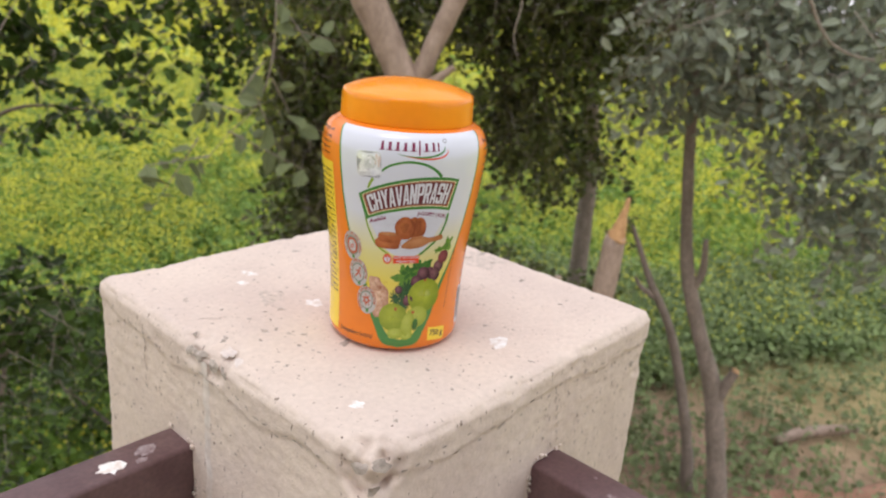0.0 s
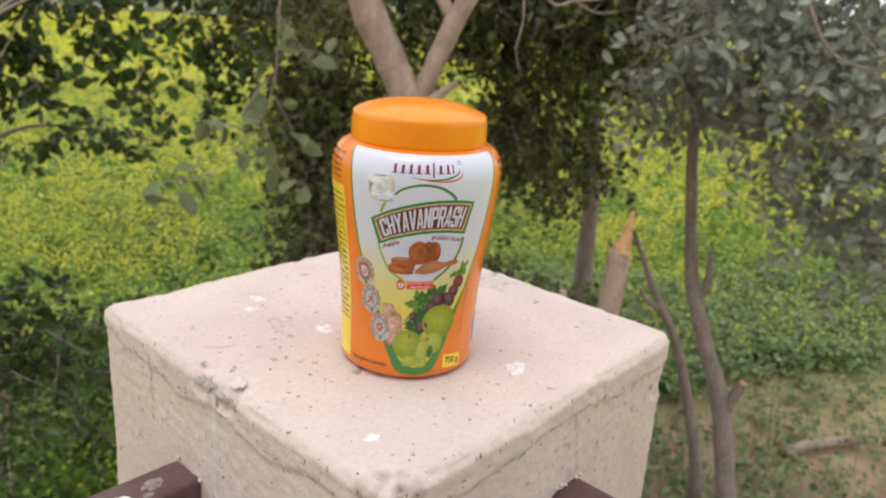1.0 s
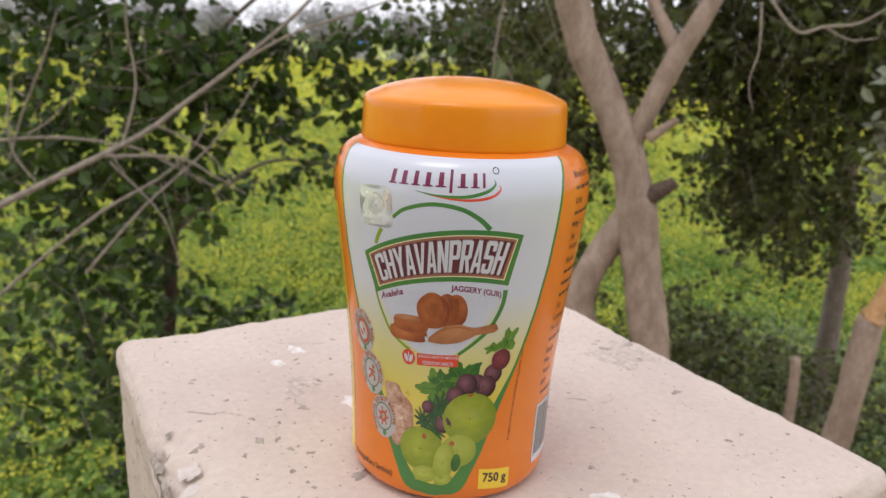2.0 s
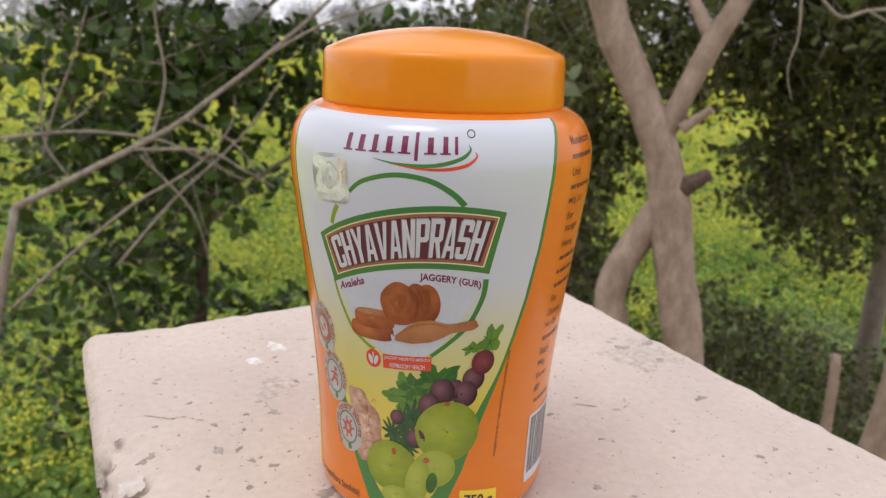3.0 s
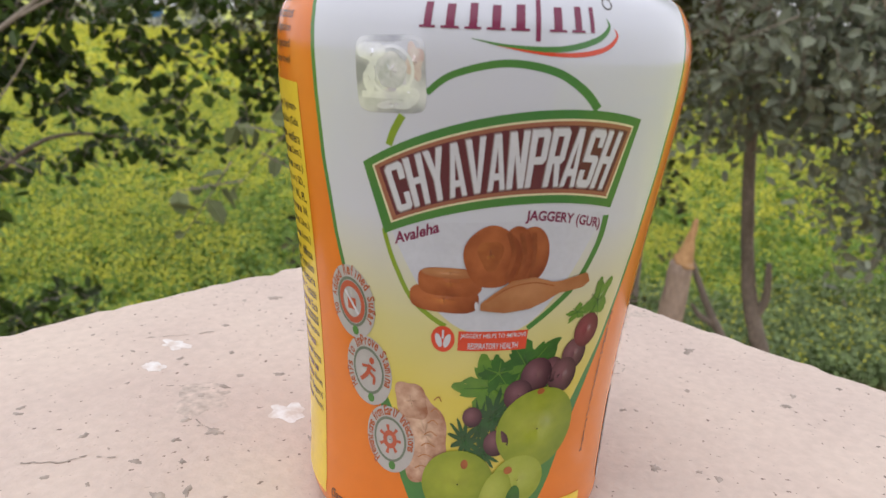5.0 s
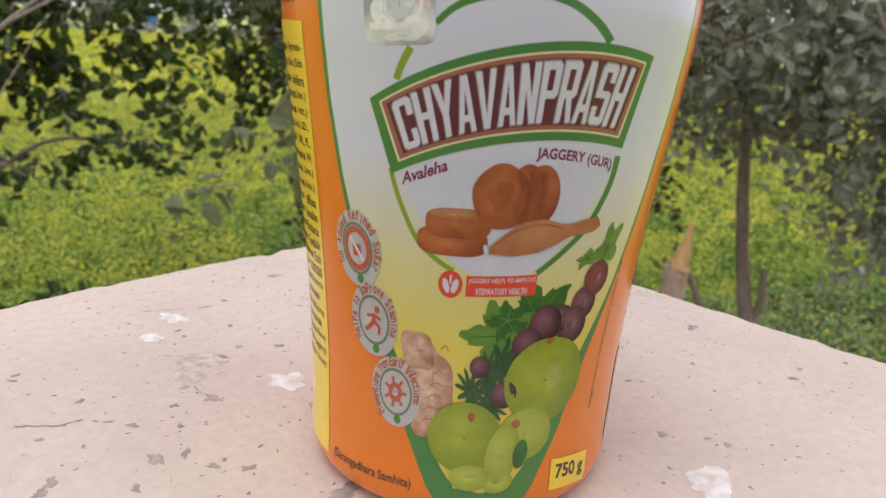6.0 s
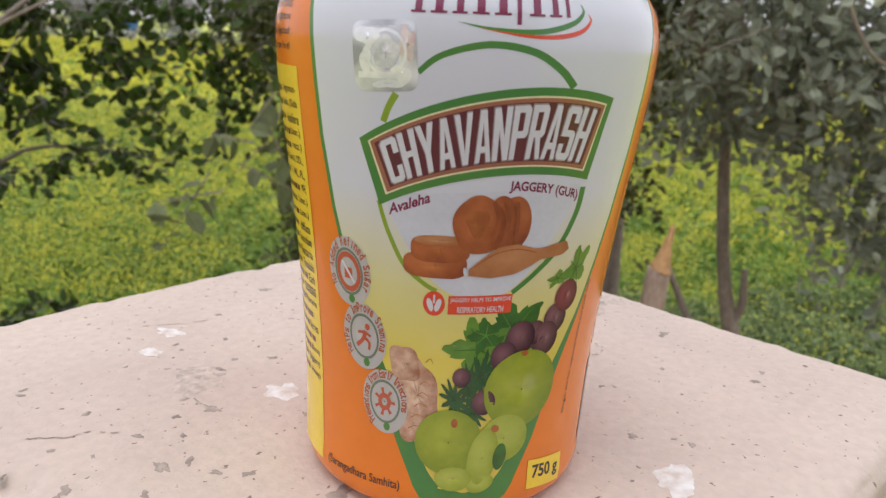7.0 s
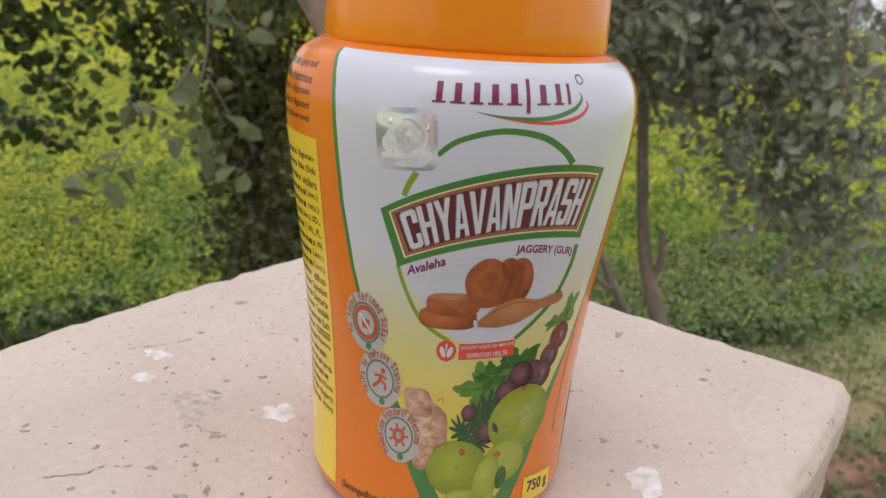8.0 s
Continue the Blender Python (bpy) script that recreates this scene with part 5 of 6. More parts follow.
    lettering("lettering", "Avaleha", block(-18.2, -9.9, 70.3, 72.6, 3.4), 0.16, I_LOGO, L, 0.03)
    lettering("lettering", "JAGGERY (GUR)", lambda u, v: (4.9 + 15.4 * u, 76.2 + 2.5 * v - 2.2 * u * u), 0.16, I_LOGO, L, 0.03)
    # lumps of jaggery and a wooden scoop
    def cake(a):
        return (abs(math.cos(a)) ** 3.4 + abs(math.sin(a)) ** 3.4) ** (-1 / 3.4)
    J = fruit("jaggery_picture", (-8.6, 60.9), 6.6, 2.7, 0.21, S_JAG, L, 0.0, cake, "brown jaggery lumps with a wooden scoop")
    fruit("lump", (-7.6, 64.4), 6.0, 2.8, 0.24, S_JAG, J, 0.03, cake)
    disc("cut_face", (-7.7, 66.2), 5.3, 1.05, 0.27, S_SCOOP, J, 0.03)
    fruit("lump", (6.9, 70.3), 3.4, 5.4, 0.22, S_JAG, J, 0.05)
    fruit("lump", (4.0, 70.2), 3.2, 5.6, 0.25, S_JAG, J, 0.0)
    fruit("lump", (-0.2, 69.7), 5.2, 6.0, 0.28, S_JAG, J, 0.08, lambda a: 1 + 0.02 * math.sin(5 * a))
    disc("hollow", (-0.6, 70.2), 2.2, 2.9, 0.32, I_JAG, J, 0.08, lambda a: 1 + 0.15 * math.sin(3 * a))
    for a, b in ((4.9, 5.6), (7.2, 7.4), (2.6, 3.6)):
        stroke("ridge", [(a - 0.4, 74.6), (b, 70.4), (a, 66.0)], 0.9, 0.7, 0.325, I_JAG_DARK, J)
    upper = [(-1.6, 60.6), (1.0, 63.0), (4.0, 65.3), (8.0, 66.0), (12.0, 64.9), (13.6, 64.9), (19.4, 66.0), (20.3, 65.2), (20.6, 64.2)]
    lower = [(-1.6, 59.2), (3.0, 58.8), (8.0, 59.6), (11.2, 61.0), (13.6, 62.4), (19.2, 63.0), (20.6, 64.0)]
    sheet("scoop", lambda u, v: (-1.6 + 22.2 * u, curve_at(lower, -1.6 + 22.2 * u) * (1 - v) + curve_at(upper, -1.6 + 22.2 * u) * v), 36, 4, 0.35, S_SCOOP, J)
    stroke("scoop_edge", [(-0.6, 61.0), (3.2, 63.8), (8.0, 64.9), (12.4, 64.0)], 0.25, 0.2, 0.38, I_JAG, J)
    disc("gap", (-2.3, 60.0), 0.4, 1.0, 0.39, I_WHITE, J, 0.2, n=12)
    # red claim strip
    R = sheet("claim_strip", block(-5.4, 8.4, 50.5, 54.6, 0.6), 12, 2, 0.18, I_RED, L, "red strip with white lettering and lungs sign")
    disc("sign", (-8.4, 52.7), 2.35, 2.7, 0.19, I_RED, R)
    for k in (-1, 1):
        disc("sign", (-8.4 + 0.85 * k, 52.4), 0.62, 1.5, 0.23, I_WHITE, R, 0.3 * -k, n=16)
    stroke("sign", [(-8.4, 54.6), (-8.4, 52.8)], 0.4, 0.4, 0.24, I_WHITE, R)
    lettering("lettering", "JAGGERY HELPS TO IMPROVE", block(-5.0, 8.1, 53.0, 54.2, 0.55), 0.23, I_WHITE, R, 0.01)
    lettering("lettering", "RESPIRATORY HEALTH", block(-3.4, 6.6, 51.0, 52.3, 0.4), 0.23, I_WHITE, R, 0.01)
    # three seals down the edge
    badge((-28.8, 56.3), "No Added Refined Sugar", "stop", L, math.radians(215))
    badge((-25.0, 42.4), "Helps to Improve Stamina", "runner", L, math.radians(225))
    badge((-19.4, 28.2), "Preventions from Early Infections", "germ", L, math.radians(235))
    # ginger root
    G = fruit("ginger_picture", (-11.2, 31.2), 4.4, 10.6, 0.14, S_GINGER, L, 0.28, lambda a: 1 + 0.12 * math.sin(3 * a + 1) + 0.07 * math.sin(7 * a), "pale brown ginger root")
    fruit("knob", (-14.6, 38.2), 3.6, 4.4, 0.17, S_GINGER, G, 0.5, lambda a: 1 + 0.1 * math.sin(4 * a))
    fruit("knob", (-12.4, 23.4), 3.4, 3.6, 0.17, S_GINGER, G, -0.4, lambda a: 1 + 0.1 * math.sin(3 * a))
    for k in range(7):
        stroke("wrinkle", [(-13.2 + 0.6 * k, 23.0 + 2.7 * k), (-11.6 + 0.5 * k, 23.9 + 2.7 * k), (-9.2 + 0.2 * k, 23.4 + 2.6 * k)], 0.25, 0.15, 0.205, I_SCOOP, G)
    # leaves, grapes and gooseberries
    for nm, c, rx, rz, turn, seed, mat in (("vine_leaf", (9.6, 46.6), 8.8, 8.4, 0.3, 1, I_LEAF), ("vine_leaf", (2.2, 42.8), 8.2, 7.6, 0.1, 2, I_LEAF_PALE), ("vine_leaf", (3.4, 46.0), 4.6, 4.0, 0.9, 9, I_LEAF),
                                           ("vine_leaf", (24.6, 59.2), 3.6, 6.2, -0.4, 4, I_LEAF_PALE), ("vine_leaf", (19.4, 57.6), 3.2, 1.9, 0.4, 5, I_LEAF_PALE)):
        f = disc(nm, c, rx, rz, 0.15 + 0.01 * seed, mat, L, turn, lobed(5, 0.35, seed), n=90)
        for k in range(5):
            a = turn + 0.6 + k * math.tau / 5
            stroke("vein", [c, (c[0] + rx * 0.7 * math.cos(a), c[1] + rz * 0.7 * math.sin(a))], 0.3, 0.1, 0.165 + 0.01 * seed, I_LEAF if mat is I_LEAF_PALE else I_LEAF_PALE, f)
    for c, rx, rz, turn, seed in (((3.2, 36.2), 4.6, 7.6, -0.5, 6), ((-2.6, 30.8), 3.4, 5.6, 0.4, 7), ((2.0, 27.6), 3.4, 4.2, 0.9, 8), ((0.4, 34.0), 3.0, 6.0, 0.1, 10)):
        disc("herb_sprig", c, rx, rz, 0.245, I_HERB, L, turn, lobed(11, 0.42, seed), n=110)
    for k, (a, b, q) in enumerate(((20.6, 48.4, 3.3), (15.4, 45.8, 2.6), (18.4, 44.0, 3.7), (11.8, 45.0, 3.6), (8.2, 40.9, 3.2), (23.0, 53.2, 3.4), (-1.3, 36.2, 2.1), (4.4, 30.2, 2.8))):
        fruit("grape", (a, b), q, q * 1.08, 0.26 + 0.005 * k, S_GRAPE_RED if k == 5 else S_GRAPE, L)
    A = fruit("gooseberry", (13.8, 32.6), 9.6, 9.4, 0.34, S_AMLA, L)
    disc("stalk", (13.4, 41.3), 0.9, 0.7, 0.38, I_JAG, A, n=14)
    fruit("gooseberry", (10.4, 21.0), 6.4, 5.8, 0.36, S_AMLA_PALE, L)
    A = fruit("gooseberry", (-3.4, 20.6), 8.0, 7.9, 0.39, S_AMLA, L)
    disc("stalk", (-2.2, 25.4), 0.8, 1.1, 0.43, I_JAG, A, n=12)
    A = fruit("gooseberry", (5.2, 16.6), 3.7, 7.4, 0.42, S_AMLA_PALE, L, -0.15)
    disc("stalk", (7.8, 23.7), 1.0, 0.9, 0.46, I_JAG, A, n=12)
    fruit("seed", (9.6, 16.6), 1.7, 3.3, 0.45, I_LEAF, L, -0.1)
    fruit("gooseberry", (-1.6, 11.6), 4.6, 3.0, 0.44, S_AMLA_PALE, L)
    fruit("gooseberry", (5.2, 10.2), 3.4, 2.0, 0.46, S_AMLA_PALE, L, 0.3)
    # weight in a yellow box
    W = sheet("weight_box", block(18.6, 31.6, 6.2, 13.6, -1.6), 8, 3, 0.14, I_YELLOW, L, "yellow box with dark lettering")
    lettering("lettering", "750 g", block(20.2, 30.2, 7.6, 12.0, -1.2), 0.18, I_DARK, W, 0.03)
    lettering("lettering", "(Sarangadhara Samhita)", block(-38.0, -14.8, 6.4, 9.2, 0.3), 0.14, I_DARK, L, 0.008)
    lettering("lettering", "Images are for representation purpose only", lambda u, v: (30.4 - 1.3 * v + 1.6 * u, 22.8 + 32.6 * u), 0.14, I_DARK, L)
    # yellow panel of close lettering, too small to read
    Y = sheet("text_panel", block(-66.0, -41.0, 6.0, 96.5), 24, 40, 0.08, I_YELLOW, L, "yellow strip of close dark lettering")
    rng = random.Random(4)

    def lines(s0, s1, z0, z1, step, right, parent, seed, hgt=0.5):
        q = random.Random(seed)
        z = z1
        while z > z0:
            s = s0
            while s < s1:
                w = q.uniform(0.9, 4.2)
                sheet("text_bar", block(s, min(s + w, s1 + q.uniform(-0.5, 0.3)), z - hgt * step * 0.5, z + hgt * step * 0.35), 3, 1, 0.15, I_FAINT, parent)
                s += w + 0.7
            z -= step
    for k, end in enumerate(("jaggery and", "and nutritious", "in digestion", "is digested", "glucose level")):
        z, w = 111.6 - 2.85 * k, 0.86 * len(end)
        lettering("lettering", end, block(-43.6 - w, -43.6, z - 1.0, z + 1.0), 0.14, I_DARK, L, 0.005)
        lines(-62.0, -44.6 - w, z - 0.1, z, 3.0, False, L, 20 + k)
    for k, end in enumerate(("(Agriman-", "Bala (Sida", "vinifera", "Linn.)", "retz.)", "Linn.) SD.,", "F, WL, PL,", "WH,", "Linn.)", "Linn.)", "diffusa", "Desmodium",
                             "Elettaria", "Tamalaki", "Each", "racemosus", "(Pueraria", "", "ferrea", "", "Blume)", "(Jaggery)", "(Honey)")):
        z, w = 91.6 - 2.95 * k, 0.86 * max(len(end), 1)
        if end:
            lettering("lettering", end, block(-42.4 - w, -42.4, z - 1.0, z + 1.05), 0.14, I_DARK, Y, 0.005)
        lines(-62.0, -43.4 - w, z - 0.1, z, 3.0, False, Y, 40 + k)
    for k, word in enumerate(("Manufactured", "", "Unit", "", "Mfg. Lic", "For", "manager", "Herbal", "", "", "", "For", "Customer", "Net Qty", "", "Batch", "Mfg.", "Expiry", "MRP", "")):
        z, s0 = 110.4 - 3.95 * k, 45.4 + (0.9 if 4 < k < 12 else 0.0)
        if word:
            lettering("lettering", word, block(s0, s0 + 1.1 * len(word), z - 1.1, z + 1.1), 0.14, I_FAINT, L, 0.003)
        else:
            lines(s0 + rng.uniform(0, 0.6), 58.0, z - 0.1, z, 3.0, True, L, 80 + k, 0.42)
    C = sheet("barcode", block(44.8, 62.0, 8.6, 31.0), 12, 6, 0.12, I_WHITE, L, "white barcode patch")
    s = 46.0
    while s < 61.0:
        w = rng.choice((0.3, 0.3, 0.55, 0.8))
        sheet("bar", block(s, s + w, 11.0, 30.0), 1, 6, 0.16, I_DARK, C)
        s += w + rng.choice((0.3, 0.5, 0.7))


build_label()


# ---- wear on the pillar and rails ----
def top_at(x, y):
    return pillar_surface(Vector((x, y, 0.0)))


def flake(name, u, w, size, long, turn, mat, seed, lift=0.00025, label="", n=14):
    """A thin ragged patch that follows the pillar's top; u and w from the front corner along its two edges."""
    r = random.Random(seed)
    n *= 2
    rough = 0.5 if name == "paint_drop" else 0.9
    reach = [1 + rough * (noise.noise((1.4 * math.cos(math.tau * k / n), 1.4 * math.sin(math.tau * k / n), seed)) + 0.5 * noise.noise((4 * math.cos(math.tau * k / n), 4 * math.sin(math.tau * k / n), seed + 0.5)))
             for k in range(n)]
    x0, y0 = u - H, w - H
    v, f = [], []
    for ring in (0.0, 0.55, 1.0):
        for k in range(n):
            a = math.tau * k / n
            x, y = size * long * reach[k] * ring * math.cos(a), size * reach[k] * ring * math.sin(a)
            x, y = x * math.cos(turn) - y * math.sin(turn), x * math.sin(turn) + y * math.cos(turn)
            p = top_at(max(-H, min(H, x0 + x)), max(-H, min(H, y0 + y)))
            v.append((p.x, p.y, p.z + lift * (1.0 if ring < 1 else 0.2)))
    for i in range(2):
        for k in range(n):
            f.append((i * n + k, i * n + (k + 1) % n, (i + 1) * n + (k + 1) % n, (i + 1) * n + k))
    ob = new(name, mesh_of(name, v, f, mat))
    ob.matrix_world = pillar.matrix_world
    ob.parent = pillar
    ob.matrix_parent_inverse = pillar.matrix_basis.inverted()
    return tagged(ob, label)


def crack(points, width, seed):
    """A fine dark crack across the pillar's top."""
    r = random.Random(seed)
    line = smooth_line(points, 6)
    v, f = [], []
    for i, (u, w) in enumerate(line):
        a, b = line[max(i - 1, 0)], line[min(i + 1, len(line) - 1)]
        d = math.hypot(b[0] - a[0], b[1] - a[1]) or 1
        nx, ny = -(b[1] - a[1]) / d, (b[0] - a[0]) / d
        j, q = r.uniform(-1, 1) * width, width * r.uniform(0.35, 1.0)
        for e in (-q, q):
            p = top_at(u - H + nx * (e + j), w - H + ny * (e + j))
            v.append((p.x, p.y, p.z + 0.0002))
    for i in range(len(line) - 1):
        if r.random() < 0.72:
            f.append((2 * i, 2 * i + 1, 2 * i + 3, 2 * i + 2))
    ob = new("crack", mesh_of("crack", v, f, M_CHIP))
    ob.parent = pillar
    ob.matrix_basis = Matrix()
    return ob


def side_flake(face, along, z, size, long, turn, seed, mat=None, n=9):
    """A ragged patch on a side of the pillar: along from the front corner, z below the top."""
    r = random.Random(seed)
    v, f = [], []
    reach = [1 + r.uniform(-0.4, 0.4) for _ in range(n)]
    out = Vector((-1, 0, 0)) if face == "L" else Vector((0, -1, 0))
    for ring in (0.0, 1.0):
        for k in range(n):
            a = math.tau * k / n
            x, y = size * long * reach[k] * ring * math.cos(a), size * reach[k] * ring * math.sin(a)
            x, y = x * math.cos(turn) - y * math.sin(turn), x * math.sin(turn) + y * math.cos(turn)
            u = max(0.0, min(SIDE, along + x))
            q = pillar_surface(Vector((-H, u - H, z + y)) if face == "L" else Vector((u - H, -H, z + y)))
            v.append(tuple(q + out * 0.0004))
    f = [(k, (k + 1) % n, n + (k + 1) % n, n + k) for k in range(n)]
    if face == "L":
        f = [t[::-1] for t in f]
    ob = new("chip", mesh_of("chip", v, f, mat or M_CHIP))
    ob.parent = pillar
    return ob


def build_wear():
    w = random.Random(31)
    # cracks down the sides and along the edge of the top coat
    for k in range(7):
        side_flake("L", 0.187 + w.uniform(-0.0008, 0.0008), -0.013 - 0.006 * k, 0.0005, 5.0, 1.57 + w.uniform(-0.2, 0.2), 600 + k)
        side_flake("R", 0.1375 + 0.0012 * k + w.uniform(-0.0006, 0.0006), -0.019 - 0.0055 * k, 0.0004, 5.0, 1.5 + w.uniform(-0.2, 0.2), 620 + k)
    for k in range(26):
        side_flake("R", 0.02 + 0.0085 * k, -0.0165 + w.uniform(-0.004, 0.004), w.uniform(0.0003, 0.0007), w.uniform(2, 6), w.uniform(-0.3, 0.5), 640 + k)
        side_flake("L", 0.03 + 0.0078 * k, -0.0155 + w.uniform(-0.004, 0.004), w.uniform(0.0003, 0.0006), w.uniform(2, 6), w.uniform(-0.5, 0.3), 680 + k)
    for k in range(90):
        side_flake("R", w.uniform(0.12, 0.235), w.uniform(-0.08, -0.02), w.uniform(0.0002, 0.0005), w.uniform(1.5, 4), 1.57 + w.uniform(-0.3, 0.3), 720 + k, n=6)
    for k in range(50):
        side_flake("L", w.uniform(0.02, 0.235), w.uniform(-0.09, -0.015), w.uniform(0.0002, 0.0006), w.uniform(1, 3), w.uniform(0, 3), 820 + k, n=6)
    # hollow at the front corner and broken edge with the coat gone
    for k, (face, al, z, s) in enumerate((("R", 0.006, -0.004, 0.0028), ("R", 0.003, -0.016, 0.0026), ("L", 0.004, -0.005, 0.0026), ("L", 0.113, -0.005, 0.0030), ("L", 0.126, -0.004, 0.0026),
                                          ("L", 0.135, -0.0045, 0.0024), ("L", 0.104, -0.0055, 0.0022), ("R", 0.222, -0.03, 0.002))):
        side_flake(face, al, z, s, 1.8, w.uniform(-0.4, 0.4), 900 + k, n=12)

    r = random.Random(12)
    white = [(0.0800, 0.1370, 0.0058, 1.3), (0.0749, 0.1967, 0.0042, 1.6), (0.0625, 0.1855, 0.0040, 1.3), (0.1272, 0.0340, 0.0066, 1.3),
             (0.0246, 0.0354, 0.0036, 1.2), (0.0075, 0.1130, 0.0045, 1.6), (0.0060, 0.1020, 0.0028, 1.8)]
    for k, (u, w, s, l) in enumerate(white):
        flake("paint_drop", u, w, s * 0.78, l, r.uniform(0, 3), M_PAINT_WHITE if k < 5 else M_DRIP, 100 + k, 0.0004 if k < 5 else 0.0002, "dried white paint", 18)
    dark = [(0.0908, 0.1585, 0.0022, 1.7), (0.0587, 0.1400, 0.0030, 1.6), (0.0731, 0.1608, 0.0020, 2.2), (0.0353, 0.1225, 0.0030, 1.8), (0.0371, 0.1396, 0.0022, 1.5),
            (0.0320, 0.1593, 0.0022, 1.4), (0.0148, 0.1275, 0.0026, 1.6), (0.0653, 0.1600, 0.0020, 1.9), (0.1234, 0.2140, 0.0032, 2.0), (0.2150, 0.0844, 0.0040, 1.5),
            (0.2010, 0.0437, 0.0028, 1.4), (0.2325, 0.1344, 0.0060, 1.3), (0.2187, 0.1358, 0.0052, 1.6), (0.2256, 0.1181, 0.0045, 1.3), (0.0771, 0.1221, 0.0016, 1.6),
            (0.0488, 0.1423, 0.0018, 1.5), (0.0556, 0.1500, 0.0020, 1.6), (0.1380, 0.0532, 0.0024, 1.5), (0.1582, 0.0757, 0.0018, 1.4), (0.0459, 0.1323, 0.0018, 1.4),
            (0.0241, 0.1845, 0.0020, 1.6), (0.0184, 0.1465, 0.0018, 1.3), (0.0495, 0.1069, 0.0026, 1.5), (0.0606, 0.0860, 0.0060, 1.4), (0.0422, 0.0894, 0.0014, 1.4),
            (0.0716, 0.0507, 0.0016, 1.6), (0.0687, 0.0169, 0.0018, 1.5), (0.1057, 0.0300, 0.0018, 1.7), (0.0290, 0.0148, 0.0024, 1.4), (0.1233, 0.0097, 0.0022, 1.6),
            (0.1013, 0.0060, 0.0020, 1.5), (0.0078, 0.0598, 0.0014, 1.4), (0.0210, 0.0900, 0.0014, 2.0), (0.0120, 0.1250, 0.0026, 1.7), (0.0060, 0.1420, 0.0022, 1.6)]
    for k, (u, w, s, l) in enumerate(dark):
        flake("chip", u, w, s * 0.46, l, r.uniform(0, 3), M_CHIP, 200 + k)
    for k in range(110):
        flake("chip", r.uniform(0.012, SIDE - 0.012), r.uniform(0.012, SIDE - 0.012), r.choice((0.0003, 0.0004, 0.0006, 0.0009)), r.uniform(1, 2), r.uniform(0, 3), M_CHIP, 300 + k, 0.0002, n=7)
    # a worn grey patch among the drops
    flake("worn_patch", 0.0651, 0.1590, 0.0075, 1.25, 0.5, M_WORN, 500, 0.00015, "rubbed greyish patch", 20)
    flake("worn_patch", 0.2240, 0.1260, 0.0150, 1.3, 0.2, M_WORN, 501, 0.00015, "rubbed greyish patch", 20)
    for k, pts in enumerate(([(0.0160, 0.1560), (0.0240, 0.1500), (0.0290, 0.1490), (0.0340, 0.1440)], [(0.058, 0.150), (0.0575, 0.145), (0.0590, 0.1415)],
                             [(0.060, 0.172), (0.066, 0.166), (0.070, 0.161)], [(0.165, 0.100), (0.178, 0.090), (0.186, 0.093)], [(0.074, 0.205), (0.090, 0.199)])):
        crack(pts, 0.00032, 40 + k)
    # dried drip of thin white paint down one side, from the chipped edge
    v, f = [], []
    n = 40
    for i in range(n + 1):
        z = -0.006 - 0.10 * i / n
        w = 0.0028 + 0.0016 * noise.noise((i * 0.35, 2, 1))
        c = -H + 0.1215 + 0.0012 * noise.noise((i * 0.2, 5, 1))
        for e in (-w, 0, w):
            q = pillar_surface(Vector((-H, c + e, z)))
            v.append((q.x - (0.0003 if e == 0 else 0.00008), q.y, q.z))
    for i in range(n):
        for k in (0, 1):
            f.append((3 * i + k, 3 * i + k + 1, 3 * i + k + 4, 3 * i + k + 3))
    ob = new("paint_drip", mesh_of("paint_drip", v, f, M_DRIP))
    ob.parent = pillar
    tagged(ob, "thin dried whitewash drip")
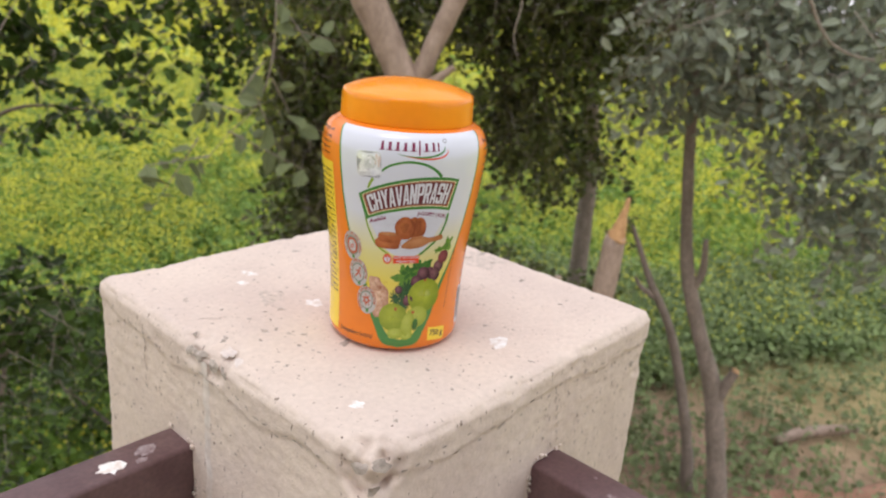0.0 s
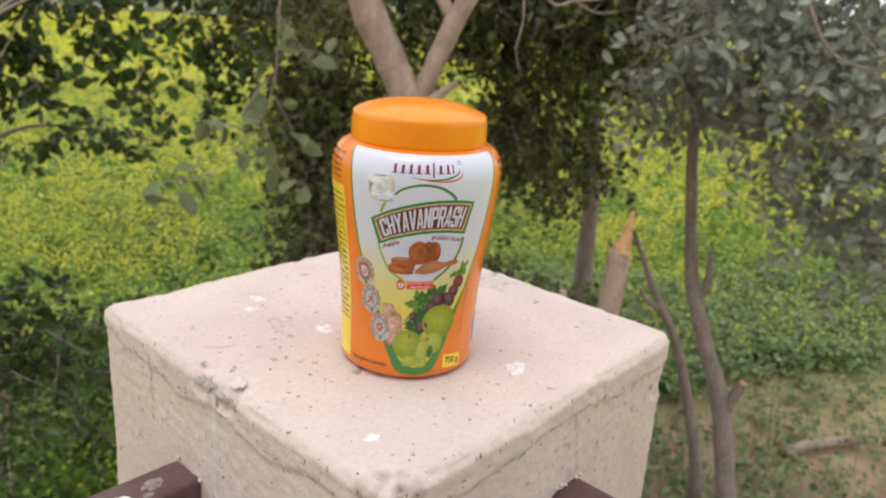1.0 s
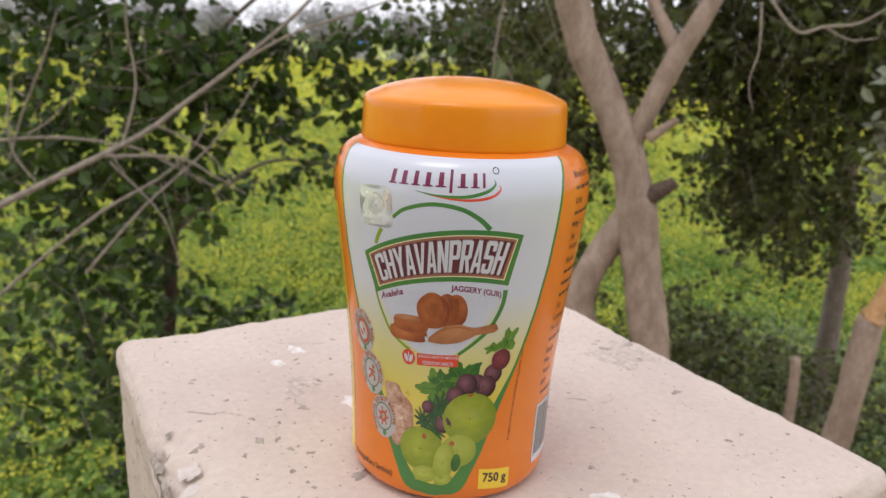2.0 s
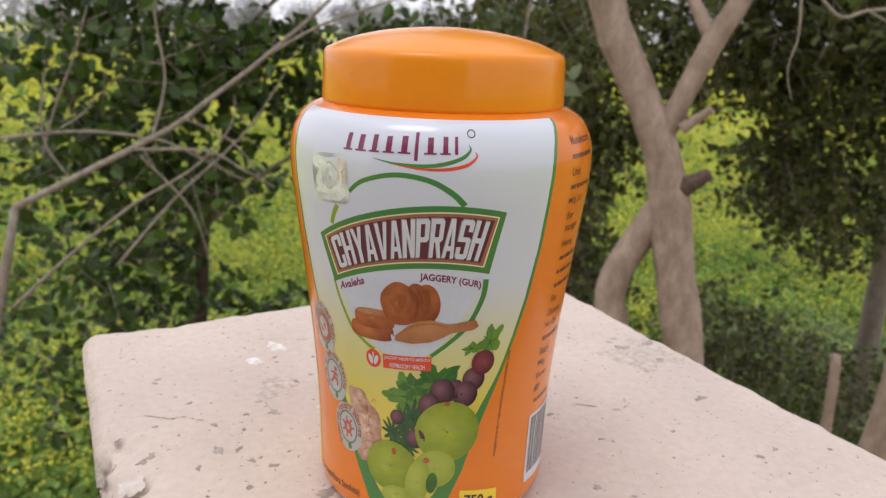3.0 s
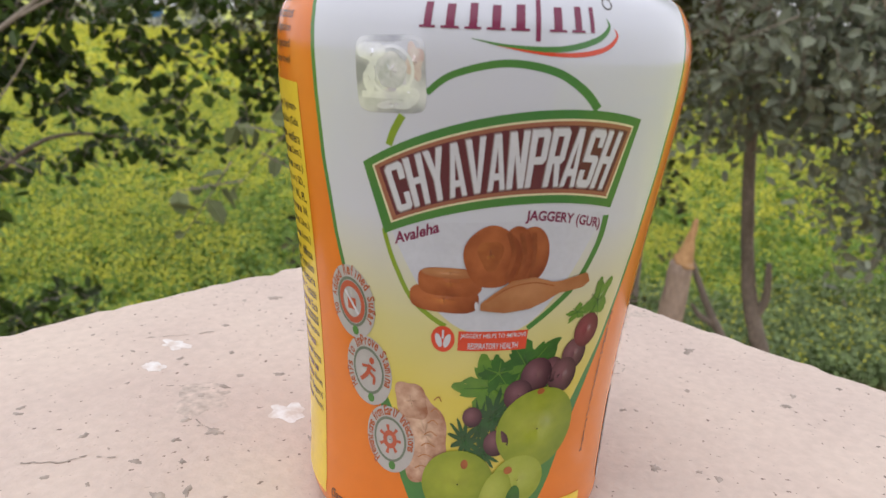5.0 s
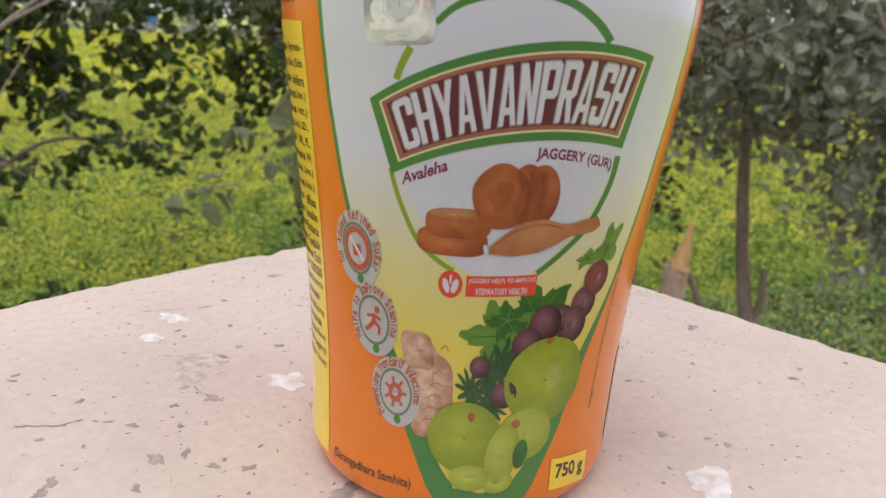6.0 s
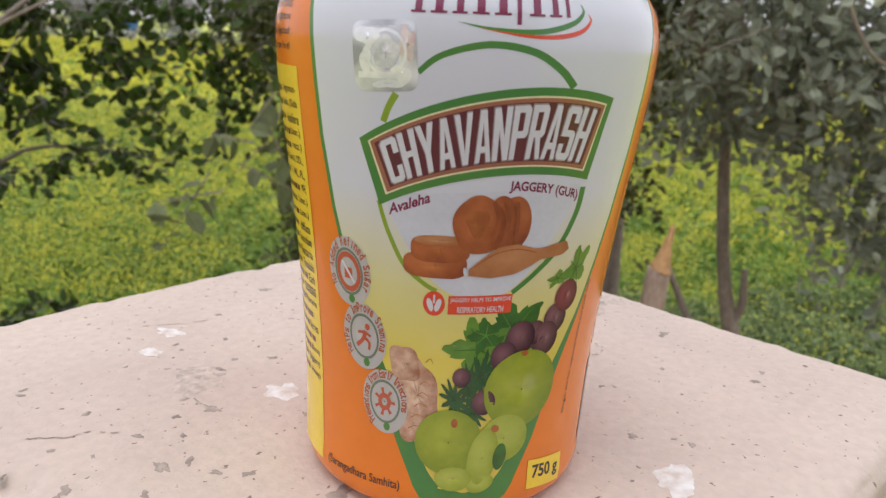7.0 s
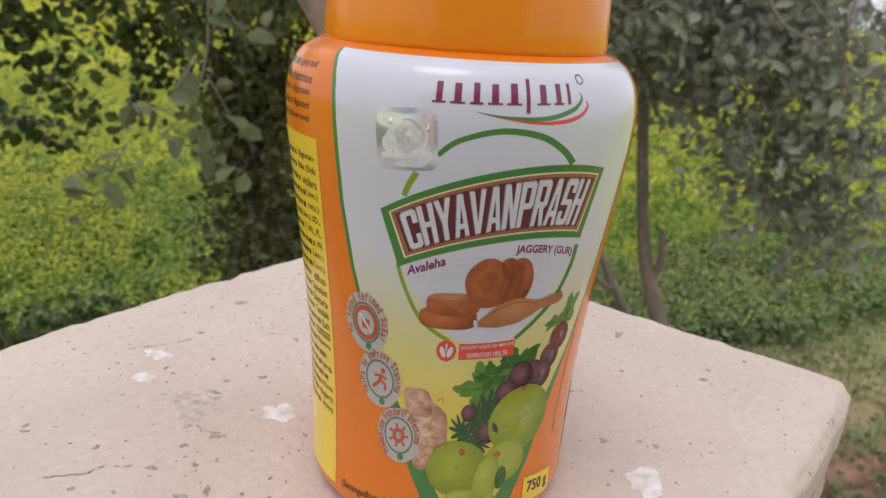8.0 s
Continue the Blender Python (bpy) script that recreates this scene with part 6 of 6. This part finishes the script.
    # ragged mortar where the rails enter
    for way, across, offset, top, seed in ((AX_L, AX_R, -0.0286, -0.0645, 1), (AX_R, -AX_L, 0.0139, -0.0588, 2)):
        base = PC + way * (SIDE / 2)
        q = random.Random(seed)
        for k in range(30):
            side = k % 3
            if side == 0:
                a, z = q.uniform(-0.015, 0.015), top + q.uniform(-0.0005, 0.0025)
            else:
                a, z = (-0.0135 if side == 1 else 0.0135) + q.uniform(-0.001, 0.001), top - q.uniform(0, 0.05)
            bm = bmesh.new()
            bmesh.ops.create_icosphere(bm, subdivisions=1, radius=q.uniform(0.0007, 0.0018))
            c = base + across * (offset + a) + Vector((0, 0, z)) + way * q.uniform(-0.001, 0.0008)
            for vv in bm.verts:
                vv.co = vv.co * q.uniform(0.7, 1.3) + c
            ob = part("mortar", bm, M_PLASTER if k % 3 == 0 else M_CHIP)
            ob.parent = pillar
            ob.matrix_parent_inverse = pillar.matrix_basis.inverted()
    # paint spots on the rails
    for rail, way, across, offset, top, spots in ((rail_left, AX_L, AX_R, -0.0286, -0.0645, ((0.040, 0.003, 0.0055, 1.3), (0.020, 0.000, 0.0040, 1.8), (0.026, 0.007, 0.0020, 1.5), (0.075, 0.008, 0.0014, 1.5))),
                                                  (rail_right, AX_R, -AX_L, 0.0139, -0.0588, ((0.045, -0.004, 0.0022, 1.5), (0.052, 0.002, 0.0014, 1.8), (0.030, 0.004, 0.0008, 1.5)))):
        for k, (along, a, s, l) in enumerate(spots):
            q = random.Random(70 + k)
            c = PC + way * (SIDE / 2 + along) + across * (offset + a) + Vector((0, 0, top))
            v, f = [tuple(c + Vector((0, 0, 0.0005)))], []
            for i in range(18):
                t, e = math.tau * i / 18, 1 + q.uniform(-0.3, 0.25)
                v.append(tuple(c + way * (s * l * e * math.cos(t)) + across * max(-0.0105 - a, min(0.0105 - a, s * e * math.sin(t))) + Vector((0, 0, 0.00015))))
            f = [(0, 1 + i, 1 + (i + 1) % 18) for i in range(18)]
            ob = new("paint_spot", mesh_of("paint_spot", v, f, M_PAINT_WHITE if k == 0 and rail is rail_left else M_SMEAR))
            put_under(ob, rail, "dried white paint spot")


M_WORN = material("rubbed_plaster", (0.57, 0.475, 0.415), 0.9, second=(0.44, 0.375, 0.325), scale=240, fine=0.15, fine_scale=500, bump=0.0004, bump_scale=500)
M_SMEAR = material("smeared_paint", (0.30, 0.24, 0.24), 0.6, second=(0.16, 0.10, 0.10), scale=350, fine=0.2, fine_scale=900)
M_DRIP = material("thin_whitewash", (0.64, 0.58, 0.54), 0.8, second=(0.55, 0.47, 0.42), scale=120, fine=0.1, bump=0.0003, bump_scale=400)
build_wear()
